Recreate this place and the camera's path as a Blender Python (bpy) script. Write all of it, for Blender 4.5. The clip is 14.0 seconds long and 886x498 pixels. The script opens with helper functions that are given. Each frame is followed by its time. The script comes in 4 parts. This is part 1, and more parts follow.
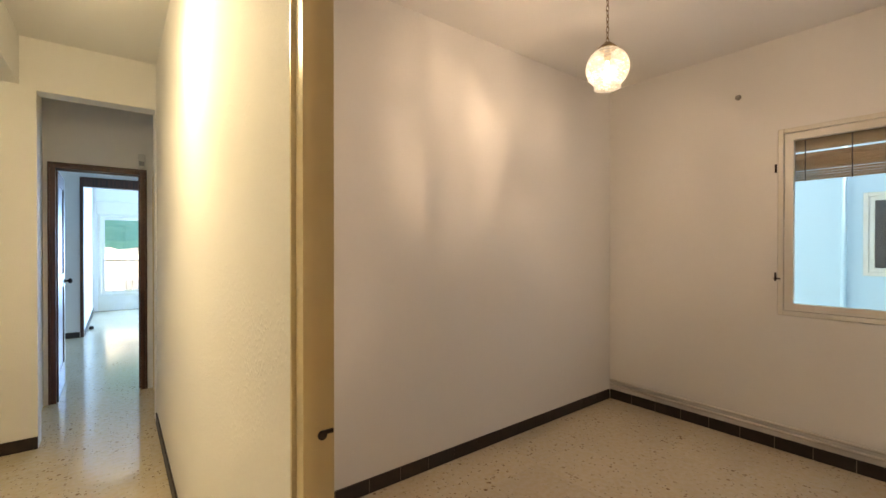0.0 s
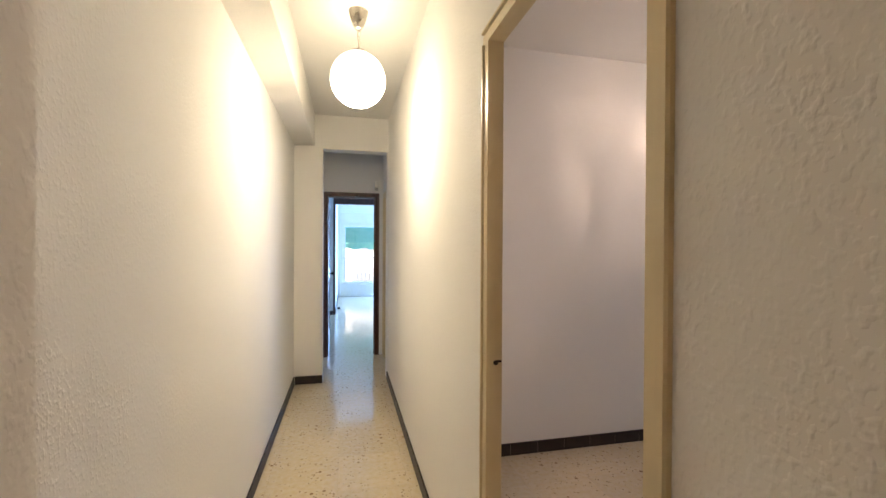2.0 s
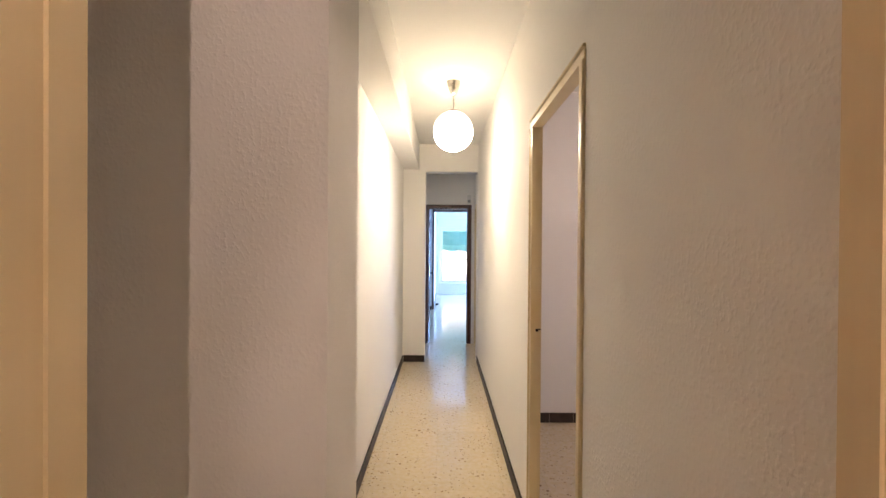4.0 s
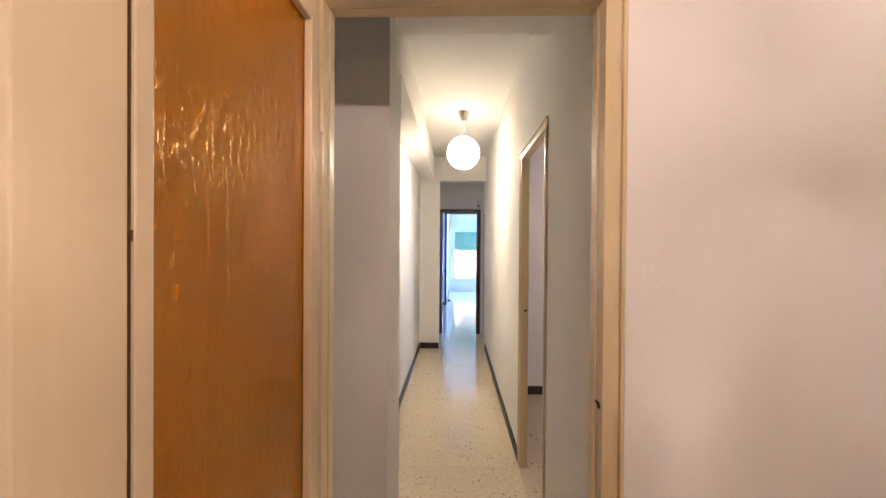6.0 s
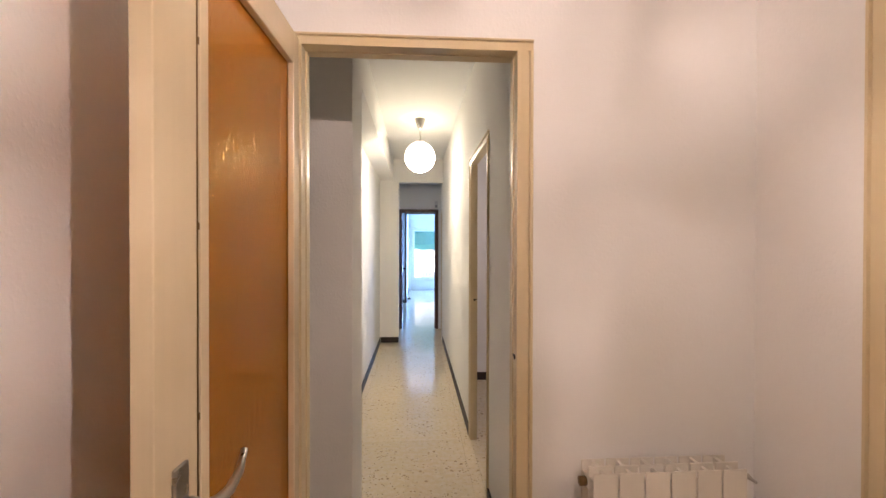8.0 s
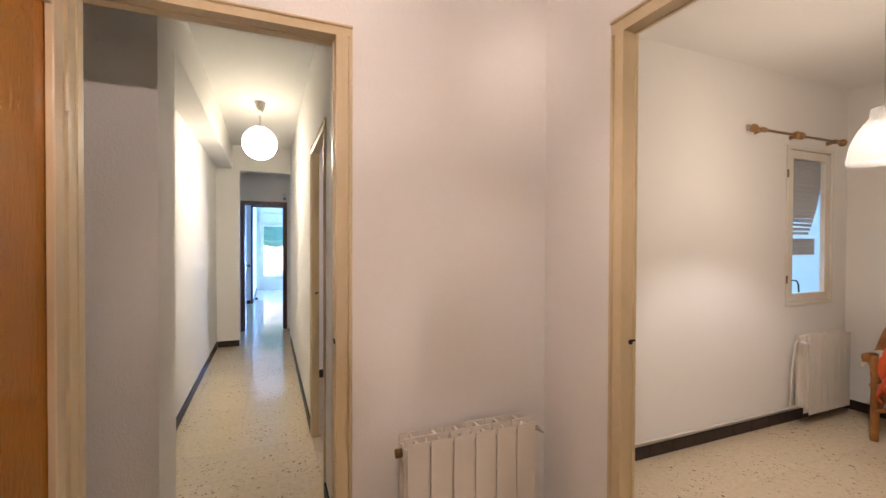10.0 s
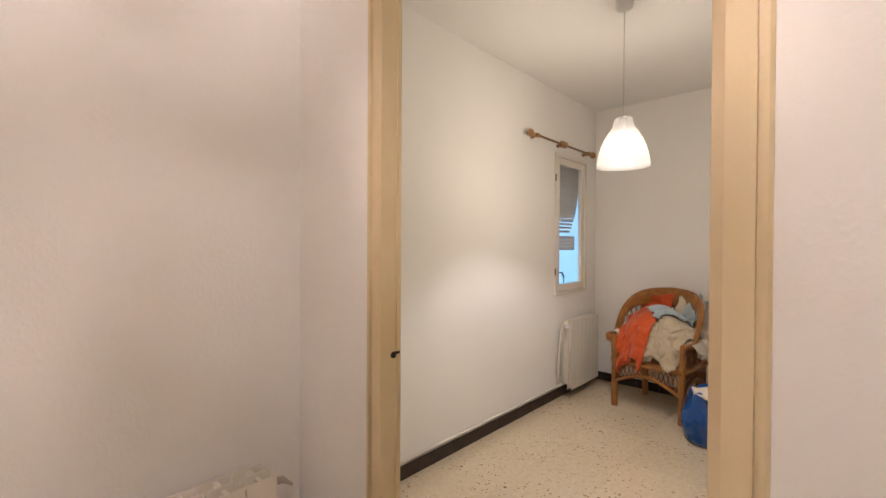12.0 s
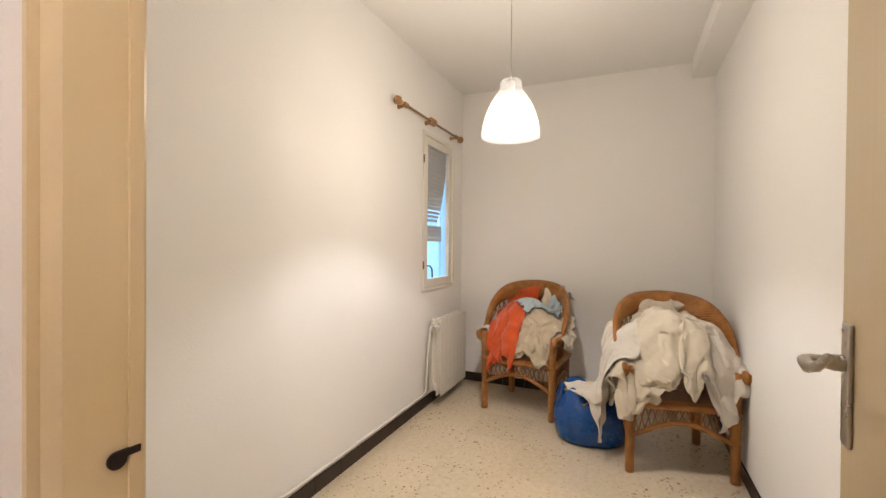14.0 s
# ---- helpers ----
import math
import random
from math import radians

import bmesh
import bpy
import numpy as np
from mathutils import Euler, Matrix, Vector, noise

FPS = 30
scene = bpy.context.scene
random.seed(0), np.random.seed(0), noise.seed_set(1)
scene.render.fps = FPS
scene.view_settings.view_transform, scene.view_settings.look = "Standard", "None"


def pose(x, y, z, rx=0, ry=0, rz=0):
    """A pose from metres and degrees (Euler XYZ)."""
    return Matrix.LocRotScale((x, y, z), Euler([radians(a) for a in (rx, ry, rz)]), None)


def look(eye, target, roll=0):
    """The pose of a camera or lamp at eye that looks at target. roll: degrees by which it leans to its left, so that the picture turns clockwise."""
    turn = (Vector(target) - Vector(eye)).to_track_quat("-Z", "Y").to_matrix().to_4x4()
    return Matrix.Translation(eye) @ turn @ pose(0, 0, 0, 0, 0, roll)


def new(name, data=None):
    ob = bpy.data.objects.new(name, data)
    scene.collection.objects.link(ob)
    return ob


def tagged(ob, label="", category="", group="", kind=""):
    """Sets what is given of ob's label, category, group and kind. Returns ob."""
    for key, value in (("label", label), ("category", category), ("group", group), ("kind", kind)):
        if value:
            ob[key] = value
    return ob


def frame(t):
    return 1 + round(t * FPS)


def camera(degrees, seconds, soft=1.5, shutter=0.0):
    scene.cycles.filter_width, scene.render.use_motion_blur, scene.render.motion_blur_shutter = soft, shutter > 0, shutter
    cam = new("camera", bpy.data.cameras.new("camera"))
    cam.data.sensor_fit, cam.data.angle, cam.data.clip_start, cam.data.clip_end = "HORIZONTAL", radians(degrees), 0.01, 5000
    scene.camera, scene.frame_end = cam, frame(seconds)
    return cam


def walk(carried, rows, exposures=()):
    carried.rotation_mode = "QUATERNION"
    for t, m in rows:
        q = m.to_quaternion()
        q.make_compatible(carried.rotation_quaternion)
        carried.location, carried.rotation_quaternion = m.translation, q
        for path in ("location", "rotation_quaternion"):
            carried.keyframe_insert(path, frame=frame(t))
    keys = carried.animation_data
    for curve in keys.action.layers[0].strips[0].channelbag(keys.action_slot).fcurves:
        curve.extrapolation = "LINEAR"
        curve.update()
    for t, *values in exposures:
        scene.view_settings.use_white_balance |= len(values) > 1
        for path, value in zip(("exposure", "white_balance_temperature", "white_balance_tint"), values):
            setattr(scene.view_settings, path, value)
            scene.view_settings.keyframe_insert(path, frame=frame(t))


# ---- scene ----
cam = camera(92.8, 14.0)
PATH = [
    (0, (-0.228, 1.113, 1.333), (0.995, 2.696, 1.322), 0.0),
    (0.5, (-0.309, 0.997, 1.346), (0.739, 2.701, 1.334), 0.3),
    (1, (-0.36, 0.885, 1.349), (0.486, 2.698, 1.34), 0.3),
    (1.5, (-0.393, 0.715, 1.373), (0.25, 2.609, 1.362), 0.4),
    (2, (-0.421, 0.537, 1.39), (0.029, 2.485, 1.375), 0.3),
    (2.5, (-0.447, 0.346, 1.391), (-0.163, 2.326, 1.378), 0.4),
    (3, (-0.453, 0.146, 1.398), (-0.298, 2.14, 1.388), 0.4),
    (3.5, (-0.433, -0.072, 1.422), (-0.375, 1.928, 1.411), 0.4),
    (6, (-0.43, -0.991, 1.45), (-0.485, 1.008, 1.434), 0.4),
    (6.5, (-0.428, -1.104, 1.45), (-0.475, 0.895, 1.435), 0.4),
    (7, (-0.426, -1.189, 1.445), (-0.443, 0.81, 1.431), 0.3),
    (9.5, (-0.316, -1.351, 1.394), (0.253, 0.566, 1.369), 0.1),
    (10, (-0.278, -1.345, 1.384), (0.485, 0.504, 1.36), 0.2),
    (10.5, (-0.222, -1.314, 1.371), (0.735, 0.442, 1.349), 0.3),
    (11, (-0.138, -1.27, 1.368), (1.0, 0.374, 1.343), 0.4),
    (11.5, (-0.028, -1.217, 1.36), (1.277, 0.298, 1.337), 0.4),
    (12, (0.091, -1.149, 1.349), (1.545, 0.223, 1.329), 0.3),
    (12.5, (0.182, -1.076, 1.339), (1.759, 0.154, 1.314), 0.4),
    (13, (0.309, -0.971, 1.317), (1.989, 0.115, 1.298), 0.5),
    (13.5, (0.409, -0.883, 1.305), (2.170, 0.067, 1.283), 0.4),
    (14, (0.516, -0.778, 1.273), (2.349, 0.022, 1.255), 0.5),
]
EXPOSURES = [(0, 1.46, 8600, 10), (0.6, 1.46, 7700, 9), (1.0, 1.4, 6950, 10), (1.3, 1.38, 6700, 12), (2.5, 1.5, 6950, 16), (3.7, 1.75, 6850, 20), (6, 1.56, 6500, 20), (9.5, 1.48, 6150, 15), (10.4, 1.34, 6250, 17), (11.0, 1.2, 6250, 17), (11.5, 1.16, 6750, 20), (12.0, 1.5, 5950, 11), (12.5, 1.72, 5850, 8), (13.3, 1.86, 5850, 9), (14, 1.87, 5850, 9)]
walk(cam, [(t, look(eye, target, roll)) for t, eye, target, roll in PATH], EXPOSURES)

# ---- world, sun, exposure ----
world = bpy.data.worlds.new("world")
scene.world = world
world.use_nodes = True
wn = world.node_tree
sky = wn.nodes.new("ShaderNodeTexSky")
sky.sky_type = "NISHITA"
sky.sun_disc = False
sky.sun_elevation = radians(52)
sky.sun_rotation = radians(175)
wn.links.new(sky.outputs[0], wn.nodes["Background"].inputs[0])
wn.nodes["Background"].inputs[1].default_value = 0.15
sun = new("sun", bpy.data.lights.new("sun", "SUN"))
sun.data.energy, sun.data.angle, sun.data.color = 5.0, radians(0.5), (1.0, 0.95, 0.88)
sun.matrix_world = look((0, 0, 20), (-0.05, 0.62, 20 - 0.78))

# daylight through the balcony window, in the half of the opening that lies out of the doors' line
day = new("window_daylight", bpy.data.lights.new("window_daylight", "AREA"))
day.data.shape, day.data.size, day.data.size_y, day.data.energy, day.data.color = "RECTANGLE", 1.3, 1.55, 115.0, (0.22, 0.47, 1.0)
day.matrix_world = look((1.45, 12.24, 1.15), (1.45, 10, 1.05))

# daylight through the window onto the light well
well = new("window_daylight", bpy.data.lights.new("window_daylight", "AREA"))
well.data.shape, well.data.size, well.data.size_y, well.data.energy, well.data.color = "RECTANGLE", 0.36, 0.75, 1.3, (0.45, 0.62, 1.0)
well.matrix_world = look((3.25, 1.20, 1.35), (2.0, 1.35, 1.3))

# ---- materials ----


def nodes_of(name, rough=0.5, metal=0.0, color=(0.8, 0.8, 0.8)):
    m = bpy.data.materials.new(name)
    m.use_nodes = True
    b = m.node_tree.nodes["Principled BSDF"]
    b.inputs["Roughness"].default_value, b.inputs["Metallic"].default_value = rough, metal
    b.inputs["Base Color"].default_value = (*color, 1)
    return m, m.node_tree, b


def coords(t):
    c = t.nodes.new("ShaderNodeTexCoord")
    return c.outputs["Object"]


def noise_tex(t, vec, scale, detail=3.0, rough=0.5):
    n = t.nodes.new("ShaderNodeTexNoise")
    n.inputs["Scale"].default_value, n.inputs["Detail"].default_value, n.inputs["Roughness"].default_value = scale, detail, rough
    t.links.new(vec, n.inputs["Vector"])
    return n.outputs["Fac"]


def ramp(t, fac, stops):
    r = t.nodes.new("ShaderNodeValToRGB")
    while len(r.color_ramp.elements) < len(stops):
        r.color_ramp.elements.new(0.5)
    for e, (p, c) in zip(r.color_ramp.elements, stops):
        e.position, e.color = p, (*c, 1)
    t.links.new(fac, r.inputs[0])
    return r.outputs[0]


def mixc(t, fac, a, b, blend="MIX"):
    m = t.nodes.new("ShaderNodeMix")
    m.data_type, m.blend_type = "RGBA", blend
    for sock, v in ((m.inputs[0], fac), (m.inputs[6], a), (m.inputs[7], b)):
        if isinstance(v, (int, float)):
            sock.default_value = v
        elif isinstance(v, tuple):
            sock.default_value = (*v, 1)
        else:
            t.links.new(v, sock)
    return m.outputs[2]


def bump(t, b, height, strength, dist):
    n = t.nodes.new("ShaderNodeBump")
    n.inputs["Strength"].default_value, n.inputs["Distance"].default_value = strength, dist
    t.links.new(height, n.inputs["Height"])
    t.links.new(n.outputs[0], b.inputs["Normal"])
    return n


def scaled(t, vec, s):
    m = t.nodes.new("ShaderNodeMapping")
    m.inputs["Scale"].default_value = s
    t.links.new(vec, m.inputs[0])
    return m.outputs[0]


def mat_plaster(name, color, relief):
    """Painted plaster: smudges at a metre's scale, orange-peel relief at a centimetre's."""
    m, t, b = nodes_of(name, 0.8)
    b.inputs["Specular IOR Level"].default_value = 0.3
    v = coords(t)
    big = noise_tex(t, v, 1.3, 4, 0.6)
    dark = tuple(c * 0.93 for c in color)
    col = mixc(t, big, dark, color)
    fine = noise_tex(t, v, 26, 5, 0.65)
    col = mixc(t, ramp(t, fine, [(0.3, (0, 0, 0)), (0.7, (1, 1, 1))]), tuple(c * 0.96 for c in color), col)
    t.links.new(col, b.inputs["Base Color"])
    peel = t.nodes.new("ShaderNodeTexNoise")
    peel.inputs["Scale"].default_value, peel.inputs["Detail"].default_value = 100, 1.5
    t.links.new(scaled(t, v, (1.0, 1.0, 0.8)), peel.inputs["Vector"])
    lump = ramp(t, peel.outputs["Fac"], [(0.48, (0, 0, 0)), (0.72, (1, 1, 1))])
    sparse = ramp(t, noise_tex(t, v, 7, 2), [(0.35, (0.35, 0.35, 0.35)), (0.65, (1, 1, 1))])
    lump = mixc(t, 1.0, lump, sparse, "MULTIPLY")
    lump = mixc(t, 0.25, lump, noise_tex(t, v, 9, 3))
    bump(t, b, lump, relief, 0.004)
    return m


def mat_terrazzo():
    """Cream terrazzo with brown and dark chips, half polished, worn in large patches."""
    m, t, b = nodes_of("terrazzo", 0.3)
    v = coords(t)
    base = mixc(t, noise_tex(t, v, 1.6, 3), (0.62, 0.50, 0.32), (0.71, 0.60, 0.41))
    base = mixc(t, ramp(t, noise_tex(t, v, 32, 4), [(0.35, (0, 0, 0)), (0.75, (1, 1, 1))]), base, (0.72, 0.63, 0.49))
    for scale, cut, c in ((30, 0.26, (0.27, 0.17, 0.09)), (52, 0.33, (0.36, 0.24, 0.13)), (75, 0.30, (0.19, 0.125, 0.075))):
        vo = t.nodes.new("ShaderNodeTexVoronoi")
        vo.inputs["Scale"].default_value = scale
        t.links.new(v, vo.inputs["Vector"])
        pick = t.nodes.new("ShaderNodeSeparateColor")
        t.links.new(vo.outputs["Color"], pick.inputs[0])
        rare = ramp(t, pick.outputs[0], [(0.905, (0, 0, 0)), (0.92, (1, 1, 1))])
        spot = ramp(t, vo.outputs["Distance"], [(cut, (1, 1, 1)), (cut + 0.06, (0, 0, 0))])
        both = mixc(t, 1.0, rare, spot, "MULTIPLY")
        patch = ramp(t, noise_tex(t, v, 2.6, 2), [(0.40, (0.25, 0.25, 0.25)), (0.6, (1, 1, 1))])
        both = mixc(t, 1.0, both, patch, "MULTIPLY")
        base = mixc(t, both, base, c)
    info = t.nodes.new("ShaderNodeObjectInfo")
    tint = ramp(t, info.outputs["Random"], [(0.0, (0.93, 0.93, 0.93)), (1.0, (1.0, 1.0, 1.0))])
    base = mixc(t, 1.0, base, tint, "MULTIPLY")
    t.links.new(base, b.inputs["Base Color"])
    t.links.new(ramp(t, noise_tex(t, v, 2.2, 5, 0.7), [(0.3, (0.09, 0.09, 0.09)), (0.75, (0.20, 0.20, 0.20))]), b.inputs["Roughness"])
    bump(t, b, noise_tex(t, v, 2.5, 2), 0.04, 0.01)
    return m


def mat_paint(name, color, rough, grain=(3, 3, 40)):
    """Gloss paint on wood with a faint brushed grain and worn, yellowed patches."""
    m, t, b = nodes_of(name, rough)
    v = coords(t)
    g = noise_tex(t, scaled(t, v, (40, 40, 1.5)), 1.5, 3)
    w = noise_tex(t, v, 3.0, 4)
    col = mixc(t, g, tuple(c * 0.93 for c in color), color)
    col = mixc(t, ramp(t, w, [(0.45, (0, 0, 0)), (0.8, (1, 1, 1))]), col, (color[0] * 0.92, color[1] * 0.87, color[2] * 0.74))
    t.links.new(col, b.inputs["Base Color"])
    bump(t, b, g, 0.12, 0.002)
    return m


def mat_wood(name, dark, light, rough, stretch=(28, 28, 1.2)):
    m, t, b = nodes_of(name, rough)
    v = coords(t)
    g = noise_tex(t, scaled(t, v, stretch), 1.6, 5, 0.6)
    t.links.new(ramp(t, g, [(0.3, dark), (0.7, light)]), b.inputs["Base Color"])
    bump(t, b, g, 0.2, 0.002)
    return m


def mat_plain(name, color, rough, metal=0.0, vary=0.08, scale=9):
    m, t, b = nodes_of(name, rough, metal)
    v = coords(t)
    t.links.new(mixc(t, noise_tex(t, v, scale, 4), tuple(c * (1 - vary) for c in color), color), b.inputs["Base Color"])
    t.links.new(ramp(t, noise_tex(t, v, scale * 2, 3), [(0.2, (rough * 0.8,) * 3), (0.8, (min(1, rough * 1.2),) * 3)]), b.inputs["Roughness"])
    return m


def mat_tile_skirting():
    m, t, b = nodes_of("skirting_ceramic", 0.5)
    v = coords(t)
    info = t.nodes.new("ShaderNodeObjectInfo")
    c = ramp(t, noise_tex(t, v, 14, 5), [(0.3, (0.012, 0.008, 0.006)), (0.75, (0.045, 0.027, 0.019))])
    c = mixc(t, info.outputs["Random"], c, (0.030, 0.018, 0.012))
    t.links.new(c, b.inputs["Base Color"])
    bump(t, b, noise_tex(t, v, 30, 3), 0.2, 0.002)
    return m


def mat_glow(name, color, strength):
    m, t, b = nodes_of(name, 0.4, 0, color)
    b.inputs["Emission Color"].default_value = (*color, 1)
    b.inputs["Emission Strength"].default_value = strength
    return m


def mat_window_glass():
    m, t, b = nodes_of("window_glass", 0.02, 0, (1, 1, 1))
    b.inputs["Transmission Weight"].default_value = 1.0
    b.inputs["IOR"].default_value = 1.45
    return m


def mat_amber_glass():
    """Cathedral glass: amber, hammered in rain-like runs, letting some light through."""
    m, t, b = nodes_of("amber_glass", 0.10)
    v = coords(t)
    runs = noise_tex(t, scaled(t, v, (60, 1, 30)), 1.0, 1, 0.4)
    pebble = noise_tex(t, scaled(t, v, (110, 1, 64)), 1.0, 1, 0.4)
    h = mixc(t, 0.35, runs, pebble)
    t.links.new(mixc(t, runs, (0.40, 0.125, 0.001), (0.58, 0.22, 0.003)), b.inputs["Base Color"])
    relief = t.nodes.new("ShaderNodeBump")
    relief.inputs["Strength"].default_value, relief.inputs["Distance"].default_value = 1.0, 0.009
    t.links.new(h, relief.inputs["Height"])
    gl = t.nodes.new("ShaderNodeBsdfGlossy")
    gl.inputs["Color"].default_value, gl.inputs["Roughness"].default_value = (1.0, 0.78, 0.38, 1), 0.22
    t.links.new(relief.outputs[0], gl.inputs["Normal"])
    top = t.nodes.new("ShaderNodeMixShader")
    top.inputs[0].default_value = 0.15
    tr = t.nodes.new("ShaderNodeBsdfTransparent")
    tr.inputs[0].default_value = (0.96, 0.62, 0.17, 1)
    mx = t.nodes.new("ShaderNodeMixShader")
    mx.inputs[0].default_value = 0.60
    t.links.new(tr.outputs[0], mx.inputs[1])
    t.links.new(b.outputs[0], mx.inputs[2])
    t.links.new(mx.outputs[0], top.inputs[1])
    t.links.new(gl.outputs[0], top.inputs[2])
    t.links.new(top.outputs[0], t.nodes["Material Output"].inputs[0])
    return m


def mat_lit_glass(name, glow):
    """Pressed clear-and-frosted glass round a bulb: lets light through in swirls, and glows a little itself."""
    m, t, b = nodes_of(name, 0.2, 0, (0.05, 0.045, 0.04))
    v = coords(t)
    w = t.nodes.new("ShaderNodeTexNoise")
    w.inputs["Scale"].default_value, w.inputs["Distortion"].default_value, w.inputs["Detail"].default_value = 24.0, 1.8, 1.5
    t.links.new(scaled(t, v, (0.85, 0.85, 2.3)), w.inputs["Vector"])
    k = ramp(t, w.outputs["Fac"], [(0.40, (0.20, 0.20, 0.20)), (0.49, (0.38, 0.38, 0.38)), (0.56, (1.0, 1.0, 1.0))])
    tr = t.nodes.new("ShaderNodeBsdfTransparent")
    up = t.nodes.new("ShaderNodeSeparateXYZ")
    t.links.new(v, up.inputs[0])
    k = mixc(t, 1.0, k, ramp(t, up.outputs[2], [(0.0, (1.0, 1.0, 1.0)), (0.09, (0.55, 0.55, 0.55))]), "MULTIPLY")
    t.links.new(k, tr.inputs[0])
    fine = noise_tex(t, v, 60.0, 3)
    b.inputs["Emission Strength"].default_value = glow
    t.links.new(mixc(t, fine, (0.85, 0.68, 0.52), (1.0, 0.90, 0.76)), b.inputs["Emission Color"])
    mx = t.nodes.new("ShaderNodeMixShader")
    mx.inputs[0].default_value = 0.40
    t.links.new(tr.outputs[0], mx.inputs[1])
    t.links.new(b.outputs[0], mx.inputs[2])
    t.links.new(mx.outputs[0], t.nodes["Material Output"].inputs[0])
    bump(t, b, w.outputs["Fac"], 0.4, 0.01)
    return m


PLASTER = mat_plaster("white_plaster", (0.88, 0.86, 0.82), 0.14)
ROUGHCAST = mat_plaster("rough_white_plaster", (0.88, 0.86, 0.82), 0.36)
CEILING = mat_plaster("ceiling_plaster", (0.87, 0.855, 0.82), 0.08)
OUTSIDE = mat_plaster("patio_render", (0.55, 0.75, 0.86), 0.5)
TERRAZZO = mat_terrazzo()
GROUT = mat_plain("grout", (0.48, 0.40, 0.28), 0.8)
CREAM = mat_paint("cream_gloss_paint", (0.71, 0.585, 0.36), 0.28)
CREAM_LEAF = mat_paint("cream_leaf_paint", (0.73, 0.605, 0.40), 0.25)
WHITE_PAINT = mat_paint("white_window_paint", (0.80, 0.765, 0.69), 0.35)
DARK_WOOD = mat_wood("dark_varnished_wood", (0.030, 0.009, 0.005), (0.115, 0.036, 0.016), 0.38)
SKIRT = mat_tile_skirting()
SKIRT_JOINT = mat_plain("skirting_joint", (0.35, 0.30, 0.25), 0.8)
STEEL = mat_plain("brushed_nickel", (0.52, 0.49, 0.44), 0.3, 1.0, 0.15, 30)
BRASS = mat_plain("tarnished_brass", (0.25, 0.16, 0.07), 0.4, 1.0, 0.3, 40)
DARK_METAL = mat_plain("dark_metal", (0.03, 0.02, 0.018), 0.45, 0.6)
RADIATOR = mat_plain("radiator_enamel", (0.78, 0.73, 0.64), 0.32, 0, 0.04)
PIPE = mat_plain("painted_pipe", (0.76, 0.72, 0.65), 0.4, 0, 0.08)
GLASS = mat_window_glass()
AMBER = mat_amber_glass()
SHUTTER = mat_wood("wooden_shutter_slats", (0.20, 0.14, 0.075), (0.33, 0.245, 0.145), 0.55, (1.5, 30, 30))
SHUTTER_GREY = mat_plain("grey_shutter_slats", (0.42, 0.41, 0.39), 0.5, 0, 0.12)


def mat_opal():
    """Opal glass round a bulb that hangs base up: brightest below the bulb, dimmer towards the fitting."""
    m, t, b = nodes_of("lit_opal_glass", 0.4, 0, (0.85, 0.82, 0.75))
    s = t.nodes.new("ShaderNodeSeparateXYZ")
    t.links.new(coords(t), s.inputs[0])
    k = t.nodes.new("ShaderNodeMapRange")
    for i, val in ((1, 2.165), (2, 2.32), (3, 30.0), (4, 2.0)):
        k.inputs[i].default_value = val
    t.links.new(s.outputs[2], k.inputs[0])
    b.inputs["Emission Color"].default_value = (1.0, 0.89, 0.66, 1)
    t.links.new(k.outputs[0], b.inputs["Emission Strength"])
    return m


OPAL = mat_opal()


def mat_shade():
    """Thin white plastic round a bulb: most of the light goes straight on, the rest makes it glow, most beside the bulb."""
    m, t, b = nodes_of("lit_white_shade", 0.4, 0, (0.05, 0.048, 0.045))
    s = t.nodes.new("ShaderNodeSeparateXYZ")
    t.links.new(coords(t), s.inputs[0])
    k = t.nodes.new("ShaderNodeMapRange")
    for i, val in ((1, 1.785), (2, 2.05), (3, 0.36), (4, 0.22)):
        k.inputs[i].default_value = val
    t.links.new(s.outputs[2], k.inputs[0])
    b.inputs["Emission Color"].default_value = (1.0, 0.86, 0.68, 1)
    t.links.new(k.outputs[0], b.inputs["Emission Strength"])
    tr = t.nodes.new("ShaderNodeBsdfTransparent")
    tr.inputs[0].default_value = (0.97, 0.94, 0.89, 1)
    mx = t.nodes.new("ShaderNodeMixShader")
    mx.inputs[0].default_value = 0.36
    t.links.new(tr.outputs[0], mx.inputs[1])
    t.links.new(b.outputs[0], mx.inputs[2])
    t.links.new(mx.outputs[0], t.nodes["Material Output"].inputs[0])
    return m


def mat_awning():
    """Sunlit cloth that lets part of the light through."""
    m, t, b = nodes_of("green_awning_cloth", 0.8, 0, (0.06, 0.30, 0.20))
    v = coords(t)
    c = mixc(t, noise_tex(t, v, 6, 4), (0.20, 0.62, 0.58), (0.42, 0.80, 0.78))
    t.links.new(c, b.inputs["Base Color"])
    tl = t.nodes.new("ShaderNodeBsdfTranslucent")
    t.links.new(c, tl.inputs[0])
    mx = t.nodes.new("ShaderNodeMixShader")
    mx.inputs[0].default_value = 0.6
    t.links.new(b.outputs[0], mx.inputs[1])
    t.links.new(tl.outputs[0], mx.inputs[2])
    t.links.new(mx.outputs[0], t.nodes["Material Output"].inputs[0])
    return m


SHADE_LIT = mat_shade()
GLOBE_GLASS = mat_lit_glass("lit_pressed_glass", 0.55)
BULB = mat_glow("bulb", (1.0, 0.79, 0.66), 4800.0)
BULB_HALL = mat_glow("hall_bulb", (1.0, 0.78, 0.66), 7300.0)
PLASTIC = mat_plain("white_plastic", (0.72, 0.71, 0.68), 0.4)
CORD = mat_plain("white_cord", (0.7, 0.67, 0.6), 0.5)

# ---- building helpers ----


